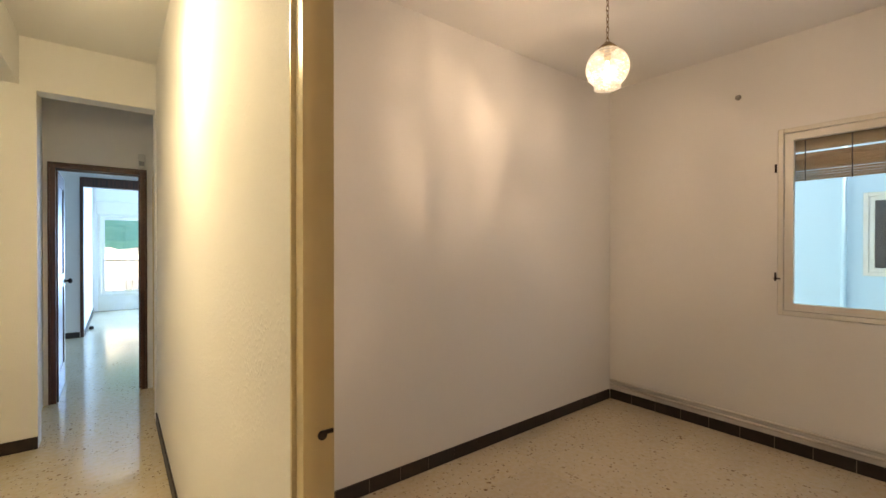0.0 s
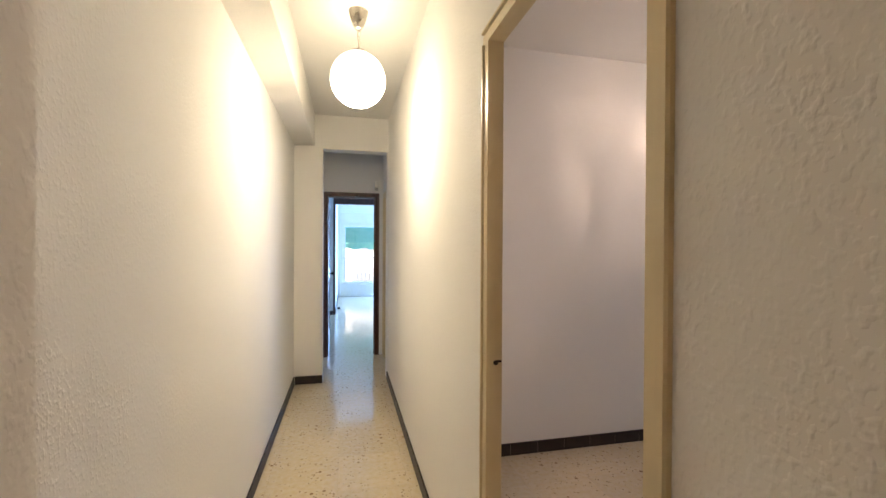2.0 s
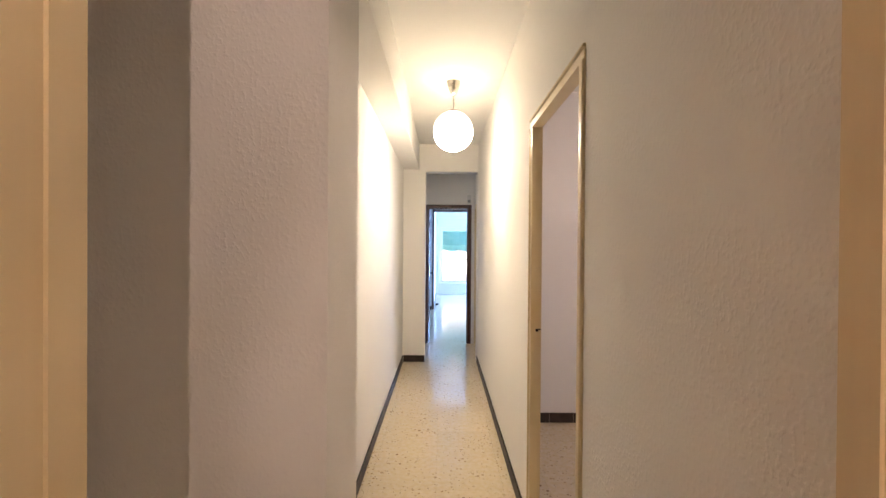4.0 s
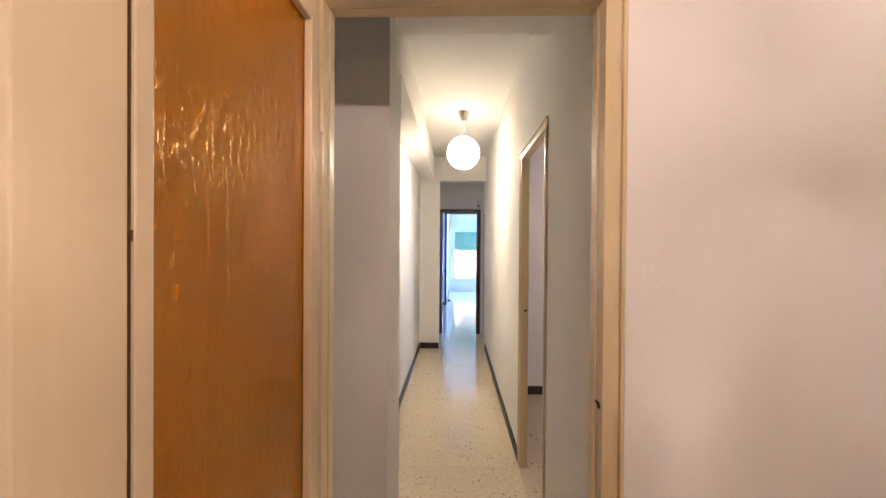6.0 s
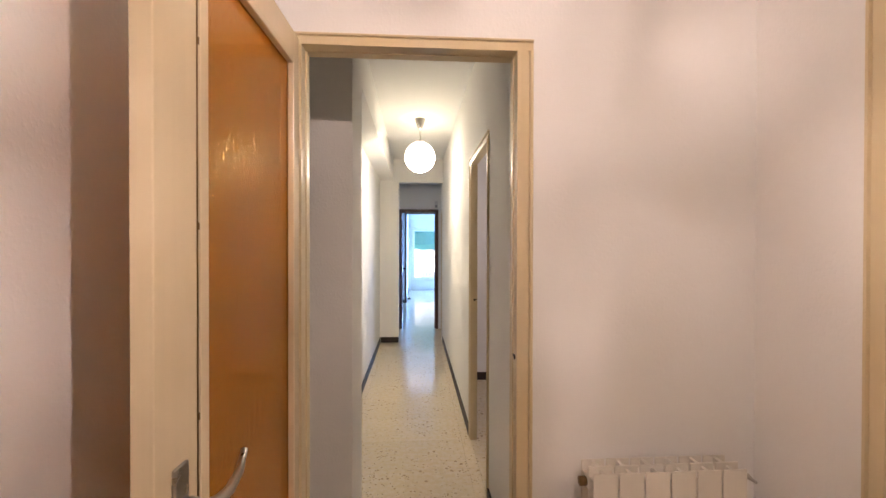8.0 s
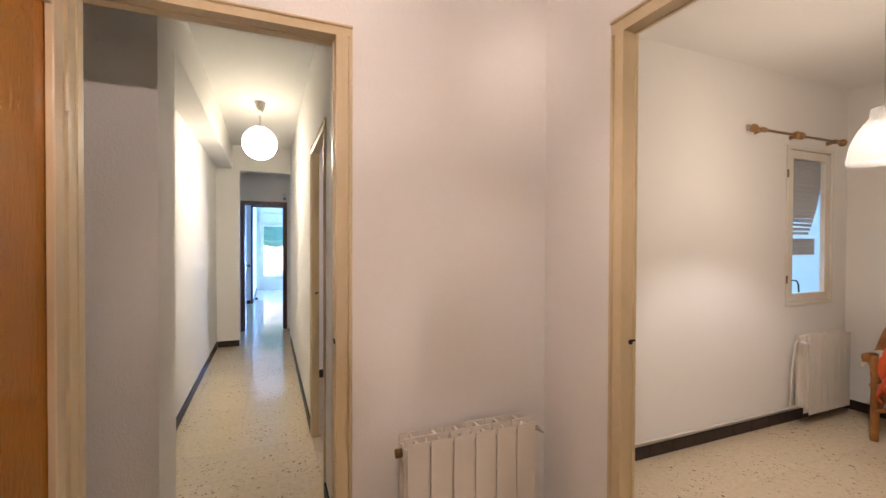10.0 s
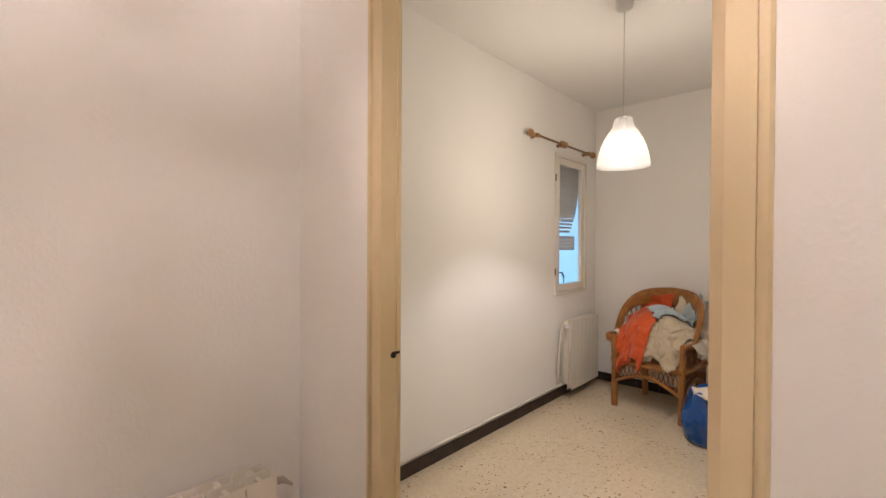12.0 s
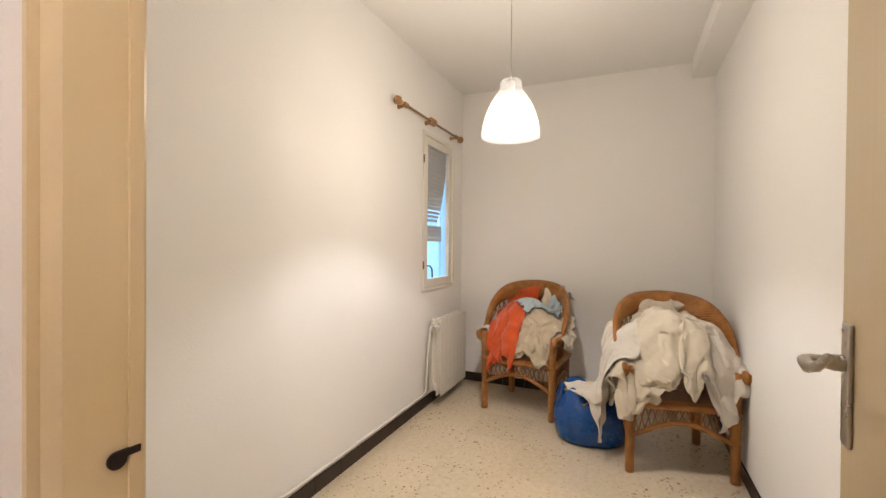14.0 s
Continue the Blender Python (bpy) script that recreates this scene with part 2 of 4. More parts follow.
def box(bm, x0, x1, y0, y1, z0, z1, bevel=0.0):
    r = bmesh.ops.create_cube(bm, size=1.0, matrix=Matrix.LocRotScale(((x0 + x1) / 2, (y0 + y1) / 2, (z0 + z1) / 2), None, (abs(x1 - x0), abs(y1 - y0), abs(z1 - z0))))
    if bevel:
        es = list({e for v in r["verts"] for e in v.link_edges})
        bmesh.ops.bevel(bm, geom=es, offset=bevel, segments=2, affect="EDGES", profile=0.5)


def mesh_from(bm, name, mat, smooth=False):
    me = bpy.data.meshes.new(name)
    bmesh.ops.recalc_face_normals(bm, faces=bm.faces)
    bm.to_mesh(me)
    bm.free()
    me.materials.append(mat)
    if smooth:
        me.polygons.foreach_set("use_smooth", [True] * len(me.polygons))
    return me


def part(name, bm, mat, parent=None, label="", smooth=False):
    ob = new(name, mesh_from(bm, name, mat, smooth))
    ob.parent = parent
    if label:
        tagged(ob, label)
    return ob


def thing(name, label, category, at=None, group="", kind=""):
    ob = new(name)
    if at is not None:
        ob.matrix_world = at
    return tagged(ob, label, category, group, kind)


def boxes(*cells, bevel=0.0):
    bm = bmesh.new()
    for c in cells:
        box(bm, *c, bevel=bevel)
    return bm


def lathe(profile, steps=32, cap=False):
    """Turns (radius, z) pairs round the z axis."""
    bm = bmesh.new()
    rings = []
    for r, z in profile:
        if r < 1e-6:
            rings.append([bm.verts.new((0, 0, z))])
        else:
            rings.append([bm.verts.new((r * math.cos(2 * math.pi * i / steps), r * math.sin(2 * math.pi * i / steps), z)) for i in range(steps)])
    for a, b in zip(rings, rings[1:]):
        for i in range(steps):
            j = (i + 1) % steps
            if len(a) == 1 and len(b) == 1:
                continue
            if len(a) == 1:
                bm.faces.new((a[0], b[i], b[j]))
            elif len(b) == 1:
                bm.faces.new((a[i], a[j], b[0]))
            else:
                bm.faces.new((a[i], a[j], b[j], b[i]))
    return bm


def tube(bm, points, radius, sides=10):
    """A round bar along a line of points."""
    pts = [Vector(p) for p in points]
    rings = []
    for i, p in enumerate(pts):
        d = (pts[min(i + 1, len(pts) - 1)] - pts[max(i - 1, 0)]).normalized()
        u = d.orthogonal().normalized() if i == 0 else (rings_u - d * rings_u.dot(d)).normalized()
        rings_u = u
        w = d.cross(u)
        r = radius[i] if isinstance(radius, (list, tuple)) else radius
        rings.append([bm.verts.new(p + (u * math.cos(2 * math.pi * k / sides) + w * math.sin(2 * math.pi * k / sides)) * r) for k in range(sides)])
    for a, b in zip(rings, rings[1:]):
        for k in range(sides):
            bm.faces.new((a[k], a[(k + 1) % sides], b[(k + 1) % sides], b[k]))
    bm.faces.new(rings[0][::-1])
    bm.faces.new(rings[-1])
    return bm


def prism(bm, outline, place):
    """Extrudes a closed (u, v) outline between two stations; place(u, v, s) gives the point, s = 0 or 1."""
    a = [bm.verts.new(place(u, v, 0)) for u, v in outline]
    b = [bm.verts.new(place(u, v, 1)) for u, v in outline]
    n = len(outline)
    for i in range(n):
        bm.faces.new((a[i], a[(i + 1) % n], b[(i + 1) % n], b[i]))
    bm.faces.new(a[::-1])
    bm.faces.new(b)


def wall(name, label, axis, at, thick, start, end, z0=0.0, z1=2.7, holes=(), mat=None):
    """A wall along x or y, its near face at `at`, with openings (from, to, bottom, top) cut right through."""
    bm = bmesh.new()
    cuts = sorted({start, end, *[h[0] for h in holes], *[h[1] for h in holes]})
    for a, b in zip(cuts, cuts[1:]):
        spans = [(z0, z1)]
        for h in holes:
            if h[0] <= a + 1e-6 and h[1] >= b - 1e-6:
                spans = [s for lo, hi in spans for s in ((lo, min(hi, h[2])), (max(lo, h[3]), hi)) if s[1] - s[0] > 1e-4]
        for lo, hi in spans:
            if axis == "x":
                box(bm, a, b, at, at + thick, lo, hi)
            else:
                box(bm, at, at + thick, a, b, lo, hi)
    bmesh.ops.remove_doubles(bm, verts=bm.verts, dist=1e-5)
    return tagged(part(name, bm, mat or PLASTER), label, "wall", kind="structure")


H = 2.70
# ---- walls ----
W_LABEL = "white painted plaster wall with orange-peel texture"
wall("wall_corridor_east", W_LABEL, "y", 0.008, 0.045, 0.07, 4.95, holes=[(1.019, 1.817, 0, 2.068)], mat=ROUGHCAST)
wall("wall_hall_north", W_LABEL + " round a doorway", "x", 0.0, 0.07, -1.9, 0.70, holes=[(-0.790, -0.037, 0, 2.064)])
wall("wall_hall_east", W_LABEL + " round a doorway", "y", 0.70, 0.05, -3.3, 0.67, holes=[(-1.093, -0.337, 0, 2.068)])
wall("wall_hall_west", W_LABEL, "y", -1.12, 0.10, -3.3, 0.0)
wall("wall_hall_south", W_LABEL, "x", -3.4, 0.10, -1.12, 0.77)
# unseen wall, set close in so that its bounced light brightens the nook
wall("wall_nook_bounce", W_LABEL, "y", -1.35, 0.10, 0.0, 0.98, mat=ROUGHCAST)
wall("wall_portal_near", W_LABEL + " ending in a plain opening", "x", 0.65, 0.33, -1.9, 0.03, holes=[(-0.687, 0.03, 0, 2.43)], mat=ROUGHCAST)
wall("wall_corridor_west", W_LABEL, "y", -1.0, 0.08, 0.98, 4.95, mat=ROUGHCAST)
wall("wall_portal_far", W_LABEL + " ending in a plain opening", "x", 4.95, 0.15, -1.0, 0.06, holes=[(-0.645, 0.0, 0, 2.36)])
tagged(part("ceiling_beam", boxes((-0.92, -0.725, 0.98, 4.95, 2.385, H)), PLASTER), "white plastered ceiling beam along the corridor wall", "beam", kind="structure")
wall("wall_lobby_west", W_LABEL, "y", -0.82, 0.10, 5.10, 5.95)
wall("wall_lobby_east", W_LABEL + " round a side door", "y", 0.045, 0.07, 5.10, 5.95, holes=[(5.16, 5.88, 0, 2.03)])
wall("wall_living_south", W_LABEL + " round a brown doorway", "x", 5.95, 0.08, -2.6, 2.4, holes=[(-0.692, -0.004, 0, 2.052)])
wall("wall_living_west", W_LABEL, "y", -2.7, 0.10, 5.95, 9.4)
wall("wall_living_east", W_LABEL, "y", 2.3, 0.10, 6.03, 12.3)
wall("wall_living_cross", W_LABEL, "x", 9.28, 0.10, -2.6, -0.66)
wall("wall_dining_west", W_LABEL, "y", -0.72, 0.10, 9.38, 12.3)
wall("wall_living_north", W_LABEL + " round a balcony window", "x", 12.3, 0.20, -0.72, 2.4, holes=[(-0.54, 1.55, 0.0, 2.27)])
wall("wall_room_north", W_LABEL, "x", 3.16, 0.10, 0.06, 3.32)
wall("wall_room_east", W_LABEL + " round a window", "y", 3.215, 0.12, 0.745, 3.18, holes=[(0.95, 1.965, 0.885, 2.10)])
wall("wall_room_south", W_LABEL, "x", 0.745, 0.06, 0.06, 3.215)
wall("wall_bedroom_north", W_LABEL + " round a narrow window", "x", 0.67, 0.07, 0.70, 4.40, holes=[(3.43, 4.06, 0.905, 2.165)])
wall("wall_bedroom_east", W_LABEL, "y", 4.275, 0.12, -1.38, 0.67)
wall("wall_bedroom_south", W_LABEL, "x", -1.47, 0.09, 0.77, 4.40)
tagged(part("ceiling_beam", boxes((0.77, 4.275, -1.38, -1.22, 2.575, H)), PLASTER), "white plastered ceiling beam along the bedroom wall", "beam", kind="structure")
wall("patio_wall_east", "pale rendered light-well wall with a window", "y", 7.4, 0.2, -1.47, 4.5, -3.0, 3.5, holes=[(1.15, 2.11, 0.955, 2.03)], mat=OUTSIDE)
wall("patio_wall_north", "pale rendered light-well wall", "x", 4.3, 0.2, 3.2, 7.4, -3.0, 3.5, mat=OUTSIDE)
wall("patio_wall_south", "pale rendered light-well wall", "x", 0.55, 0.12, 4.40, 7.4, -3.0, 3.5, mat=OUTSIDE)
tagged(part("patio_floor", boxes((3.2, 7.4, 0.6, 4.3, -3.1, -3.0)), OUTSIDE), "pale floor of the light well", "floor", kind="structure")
for nm, c in (("ceiling", (-2.7, 2.4, 5.1, 12.5)), ("ceiling", (-2.0, 0.06, 0.0, 5.1)), ("ceiling", (0.052, 3.335, 0.745, 3.26)), ("ceiling", (-1.12, 0.77, -3.4, 0.0)), ("ceiling", (0.77, 4.40, -1.47, 0.74))):
    tagged(part(nm, boxes((*c, H, H + 0.25)), CEILING), "plain white plaster ceiling", "ceiling", kind="structure")
for c in ((-2.7, 2.4, 5.1, 12.5), (-2.0, 0.06, 0.0, 5.1), (0.052, 3.335, 0.745, 3.26), (-1.12, 0.77, -3.4, 0.0), (0.77, 4.40, -1.47, 0.74)):
    tagged(part("floor_screed", boxes((*c, -0.25, -0.0025)), GROUT), "grey-brown joint bed under the terrazzo", "floor", kind="structure")

# ---- doors ----


def door_frame(name, label, at, width, top, thick, mat=None, post=0.055, stop=0.012, key_side=0, key_z=1.05, key_v=0.018, head=1.0):
    """A moulded wooden frame. Local x runs across the opening from 0 to width, y goes into the wall, z up."""
    mat = mat or CREAM
    fr = thing(name, label, "door frame", at, kind="structure")
    p = post
    ol = [(0, -0.006), (p * 0.66, -0.006), (p * 0.68, -0.002), (p * 0.76, -0.002), (p * 0.78, -0.012), (p - 0.004, -0.012), (p, -0.008),
          (p, thick + 0.010), (0, thick + 0.010), (-stop, thick + 0.006), (-stop, 0.040), (0, 0.040)]
    bm = bmesh.new()
    prism(bm, ol, lambda u, v, s: (-u, v, s * top))
    part("jamb", bm, mat, fr)
    bm = bmesh.new()
    prism(bm, ol, lambda u, v, s: (width + u, v, s * top))
    part("jamb", bm, mat, fr)
    bm = bmesh.new()
    prism(bm, ol, lambda u, v, s: ((-p) + s * (width + 2 * p), v, top + u * head))
    part("head", bm, mat, fr)
    if key_side:
        x = 0.0 if key_side < 0 else width
        sg = 1 if key_side < 0 else -1
        bm = bmesh.new()
        bmesh.ops.create_cone(bm, cap_ends=True, segments=14, radius1=0.0075, radius2=0.0075, depth=0.003, matrix=Matrix.Translation((x + sg * 0.003, key_v, key_z)) @ Matrix.Rotation(math.pi / 2, 4, "Y"))
        box(bm, x + sg * 0.001, x + sg * 0.005, key_v, key_v + 0.018, key_z + 0.001, key_z + 0.007)
        part("latch_hole", bm, DARK_METAL, fr, "dark latch hole with worn edges")
    return fr


door_frame("door_frame_room", "cream painted wooden door frame in the corridor", pose(0.008, 1.769, 0, 0, 0, -90), 0.702, 2.02, 0.035, post=0.048, stop=0.0, key_side=-1, key_z=1.03, key_v=0.024)
door_frame("door_frame_hall", "cream painted wooden door frame with stepped moulding", pose(-0.742, 0, 0), 0.657, 2.030, 0.07, post=0.050, head=0.72, stop=0.004, key_side=1, key_z=1.075, key_v=0.012)
door_frame("door_frame_bedroom", "cream painted wooden door frame with latch hole", pose(0.70, -0.385, 0, 0, 0, -90), 0.660, 2.02, 0.045, post=0.048, stop=0.003, key_side=-1, key_z=1.09, key_v=0.030)
door_frame("door_frame_lobby", "cream painted wooden door frame in the lobby", pose(0.045, 5.83, 0, 0, 0, -90), 0.62, 1.98, 0.07, post=0.048)
door_frame("door_frame_living", "dark brown varnished wooden door frame", pose(-0.640, 5.95, 0), 0.584, 2.0, 0.08, DARK_WOOD, post=0.050)
part_leaf = thing("door_lobby", "closed cream painted flush door in the lobby", "door", pose(0.075, 5.83, 0, 0, 0, -90), kind="structure")
part("leaf", boxes((0.002, 0.618, 0.02, 0.05, 0.008, 1.978), bevel=0.002), CREAM_LEAF, part_leaf)


def lever(parent, x, z, y, out, along):
    """A door lever on its back plate; out: which way the face looks along local y; along: which way the lever points."""
    bm = boxes((x - 0.019, x + 0.019, y, y + out * 0.007, z - 0.127, z + 0.063), bevel=0.003)
    plate = part("back_plate", bm, STEEL, parent, "satin steel back plate")
    bm = bmesh.new()
    tube(bm, [(x, y + out * 0.004, z), (x, y + out * 0.02, z), (x, y + out * 0.034, z)], [0.013, 0.013, 0.010], 14)
    tube(bm, [(x, y + out * 0.028, z), (x, y + out * 0.046, z), (x + along * 0.010, y + out * 0.056, z), (x + along * 0.045, y + out * 0.058, z - 0.002), (x + along * 0.085, y + out * 0.056, z + 0.008), (x + along * 0.118, y + out * 0.050, z + 0.030)], [0.010, 0.010, 0.010, 0.009, 0.0075, 0.006], 12)
    part("lever", bm, STEEL, parent, "bent satin steel lever", smooth=True)


# glazed leaf, standing open into the hall
L = 0.661
leaf = thing("glazed_door", "cream painted door with amber hammered glass, standing open", "door", pose(-0.746, -0.018, 0.012, 0, 0, -90 - 2.0))
part("lock_stile", boxes((0.549, L, -0.034, 0.0, 0, 2.028), bevel=0.002), CREAM_LEAF, leaf)
part("hinge_stile", boxes((0.0, 0.036, -0.034, 0.0, 0, 2.028), bevel=0.002), CREAM_LEAF, leaf)
part("top_rail", boxes((0.036, 0.549, -0.034, 0.0, 1.950, 2.028), bevel=0.002), CREAM_LEAF, leaf)
part("bottom_rail", boxes((0.036, 0.549, -0.034, 0.0, 0, 0.24), bevel=0.002), CREAM_LEAF, leaf)
part("glass_pane", boxes((0.038, 0.545, -0.020, -0.015, 0.244, 1.946)), AMBER, leaf, "amber hammered glass pane")
for c in ((0.517, 0.546, -0.014, 0.004, 0.242, 1.948), (0.037, 0.058, -0.014, 0.004, 0.242, 1.948), (0.059, 0.516, -0.014, 0.004, 1.930, 1.948), (0.059, 0.516, -0.014, 0.004, 0.242, 0.262)):
    part("glazing_bead", boxes(c, bevel=0.003), CREAM_LEAF, leaf)
part("bead_gap", boxes((0.5465, 0.5485, -0.010, 0.0008, 0.242, 1.948)), BRASS, leaf, "dark crack beside the glazing bead")
for z in (0.35, 0.62, 0.9, 1.12, 1.44, 1.75):
    part("bead_pin", boxes((0.5462, 0.5492, -0.001, 0.003, z, z + 0.012)), BRASS, leaf)
lever(leaf, 0.604, 1.010, 0.0, 1, -1)
for z in (0.25, 1.7):
    bm = bmesh.new()
    tube(bm, [(-0.004, 0.004, z), (-0.004, 0.004, z + 0.09)], 0.006, 10)
    part("hinge", bm, CREAM, leaf)

# plain leaf, standing open into the bedroom
leaf = thing("flush_door", "cream painted flush door, standing open into the bedroom", "door", pose(0.758, -1.018, 0.010, 0, 0, -7.3))
part("leaf", boxes((0.0, 0.652, -0.036, 0.0, 0, 1.99), bevel=0.002), CREAM_LEAF, leaf)
lever(leaf, 0.609, 1.085, 0.0, 1, -1)
part("lock_plate", boxes((0.652, 0.6545, -0.027, -0.009, 0.93, 1.16)), STEEL, leaf, "steel edge plate of the lock")

# plain leaf of the small room, standing open behind the frame
leaf = thing("flush_door", "cream painted flush door of the small room, standing open", "door", pose(0.060, 1.114, 0.010))
part("leaf", boxes((0.0, 0.68, -0.042, 0.0, 0, 1.99), bevel=0.002), CREAM_LEAF, leaf)
for z in (0.22, 1.02, 1.72):
    bm = bmesh.new()
    tube(bm, [(-0.003, -0.040, z), (-0.003, -0.040, z + 0.09)], 0.006, 10)
    part("hinge", bm, CREAM, leaf)

# dark leaf in the living room
leaf = thing("brown_door", "dark varnished panelled door, standing open", "door", pose(-0.628, 6.045, 0.010, 0, 0, 90.5))
for c in ((0.0, 0.10, 0, 0.035, 0, 1.98), (0.50, 0.60, 0, 0.035, 0, 1.98), (0.10, 0.50, 0, 0.035, 1.86, 1.98), (0.10, 0.50, 0, 0.035, 0, 0.22), (0.10, 0.50, 0, 0.035, 0.95, 1.07)):
    part("rail", boxes(c, bevel=0.003), DARK_WOOD, leaf)
for z0, z1 in ((0.22, 0.95), (1.07, 1.86)):
    part("panel", boxes((0.10, 0.50, 0.010, 0.025, z0, z1)), DARK_WOOD, leaf)
bm = lathe([(0, 0.06), (0.016, 0.058), (0.026, 0.046), (0.024, 0.034), (0.010, 0.026), (0.009, 0.008), (0.025, 0.004), (0.026, 0)], 20)
bmesh.ops.transform(bm, matrix=Matrix.Translation((0.55, 0, 0.99)) @ Matrix.Rotation(math.pi / 2, 4, "X"), verts=bm.verts)
part("knob", bm, DARK_METAL, leaf, "dark round door knob", smooth=True)
# wooden posts and header between the living room's two halves
tagged(part("trim_post", boxes((-0.66, -0.62, 9.26, 9.40, 0, 2.22), bevel=0.002), DARK_WOOD), "dark varnished wooden post of a wide opening", "trim", kind="structure")
tagged(part("trim_header", boxes((-0.66, 2.3, 9.26, 9.40, 2.22, 2.36), bevel=0.002), DARK_WOOD), "dark varnished wooden header of a wide opening", "trim", kind="structure")
wall("wall_living_lintel", W_LABEL, "x", 9.28, 0.10, -0.66, 2.3, 2.36, H)

# ---- windows ----


def casement(name, label, at, width, height, depth, frame_w, sash_w, leaves=1, category="window"):
    """A painted window. Local x across, y from the room outwards, z up from the bottom of the frame."""
    w = thing(name, label, category, at, kind="structure")
    f = frame_w
    for c in ((0, f, -0.012, depth, 0, height), (width - f, width, -0.012, depth, 0, height), (f, width - f, -0.012, depth, height - f, height), (f, width - f, -0.012, depth, 0, f)):
        part("window_frame", boxes(c, bevel=0.004), WHITE_PAINT, w)
    span = (width - 2 * f) / leaves
    for i in range(leaves):
        x0, x1 = f + i * span + 0.003, f + (i + 1) * span - 0.003
        z0, z1 = f + 0.003, height - f - 0.003
        s = sash_w
        sash = part("sash", boxes((x0, x0 + s, 0.002, 0.040, z0, z1), (x1 - s, x1, 0.002, 0.040, z0, z1), (x0 + s, x1 - s, 0.002, 0.040, z1 - s, z1), (x0 + s, x1 - s, 0.002, 0.040, z0, z0 + s)), WHITE_PAINT, w)
        g = part("pane", boxes((x0 + s, x1 - s, 0.018, 0.022, z0 + s, z1 - s)), GLASS, sash)
        g.visible_shadow = False
    return w


# window onto the light well
w1 = casement("window_1", "cream painted window with a raised wooden shutter", pose(3.215, 1.962, 0.888, 0, 0, -90), 1.009, 1.209, 0.10, 0.030, 0.045)
for z in (0.22, 0.93):
    bm = bmesh.new()
    tube(bm, [(-0.010, -0.016, z), (-0.010, -0.016, z + 0.055)], 0.006, 8)
    part("hinge", bm, DARK_METAL, w1)
bm = bmesh.new()
tube(bm, [(-0.012, -0.014, 0.235), (-0.012, -0.034, 0.235), (0.02, -0.036, 0.237)], 0.005, 8)
part("catch", bm, DARK_METAL, w1)
shut = thing("wooden_shutter", "brown slatted wooden roll-up shutter, half raised", "shutter", pose(3.292, 1.90, 1.76, 0, 0, -90))
slat_z = [0.0, 0.016, 0.032, 0.048] + [0.066 + 0.037 * i for i in range(3)] + [0.19, 0.226, 0.262, 0.298]
bm = boxes((0.0, 0.88, 0, 0.012, 0, 0.0135), bevel=0.002)
slat_a = mesh_from(bm, "slat", SHUTTER)
bm = boxes((0.0, 0.88, 0, 0.010, 0, 0.0366), bevel=0.002)
slat_b = mesh_from(bm, "slat", SHUTTER)
for i, z in enumerate(slat_z):
    o = new("slat", slat_a if i < 4 else slat_b)
    o.parent = shut
    o.location = (0.004 * ((i * 7) % 3 - 1), 0.002 * ((i * 5) % 3), z)
for x in (0.06, 0.28, 0.52, 0.76):
    bm = bmesh.new()
    tube(bm, [(x, -0.004, -0.006), (x, -0.006, 0.16), (x, -0.004, 0.33)], 0.0035, 6)
    part("ladder_cord", bm, DARK_METAL, shut)

# narrow window of the bedroom
w2 = casement("window_2", "cream painted narrow window, its shutter sagging outside", pose(3.433, 0.67, 0.908), 0.624, 1.254, 0.068, 0.030, 0.060)
bm = bmesh.new()
tube(bm, [(0.085, 0.0, 0.20), (0.085, -0.03, 0.20), (0.095, -0.04, 0.17), (0.10, -0.04, 0.11)], 0.006, 8)
part("window_handle", bm, DARK_METAL, w2)
for z in (0.18, 1.0):
    bm = bmesh.new()
    tube(bm, [(-0.008, -0.016, z), (-0.008, -0.016, z + 0.06)], 0.006, 8)
    part("hinge", bm, BRASS, w2)
shut = thing("grey_shutter", "grey slatted roll-up shutter, sagging on one side", "shutter", pose(3.50, 0.748, 1.30))
for i in range(24):
    z = 0.004 + 0.034 * i if i < 4 else 0.170 + 0.034 * (i - 4)
    k = max(0.0, (0.75 - z) / 0.6) if i >= 4 else 0.0
    x1 = 0.565 - 0.20 * min(k, 1.0) ** 2.2 if i >= 4 else 0.47
    gap = 0.004 if 4 <= i < 8 else 0.0015
    part("slat", boxes((0.0, x1, 0.0, 0.009, z, z + 0.034 - gap - (0.008 if 4 <= i < 7 else 0)), bevel=0.002), SHUTTER_GREY, shut)

# window across the light well
w3 = casement("window_3", "white metal window across the light well", pose(7.398, 2.107, 0.958, 0, 0, -90), 0.954, 1.069, 0.10, 0.05, 0.05)
# no room behind the pane: a flat sheet coloured as dark as its shade
tagged(part("window_backing", boxes((7.56, 7.58, 1.1, 2.2, 0.9, 2.1)), mat_plain("unlit_room_sheet", (0.035, 0.045, 0.06), 0.7)), "flat dark sheet standing for the unlit room behind the far window", "backdrop", kind="structure")
for z in (1.515, 0.855):
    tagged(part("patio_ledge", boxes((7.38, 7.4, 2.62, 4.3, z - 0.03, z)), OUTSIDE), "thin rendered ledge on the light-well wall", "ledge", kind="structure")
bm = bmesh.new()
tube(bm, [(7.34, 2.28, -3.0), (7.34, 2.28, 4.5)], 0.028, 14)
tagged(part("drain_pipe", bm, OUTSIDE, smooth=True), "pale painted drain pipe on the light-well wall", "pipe")

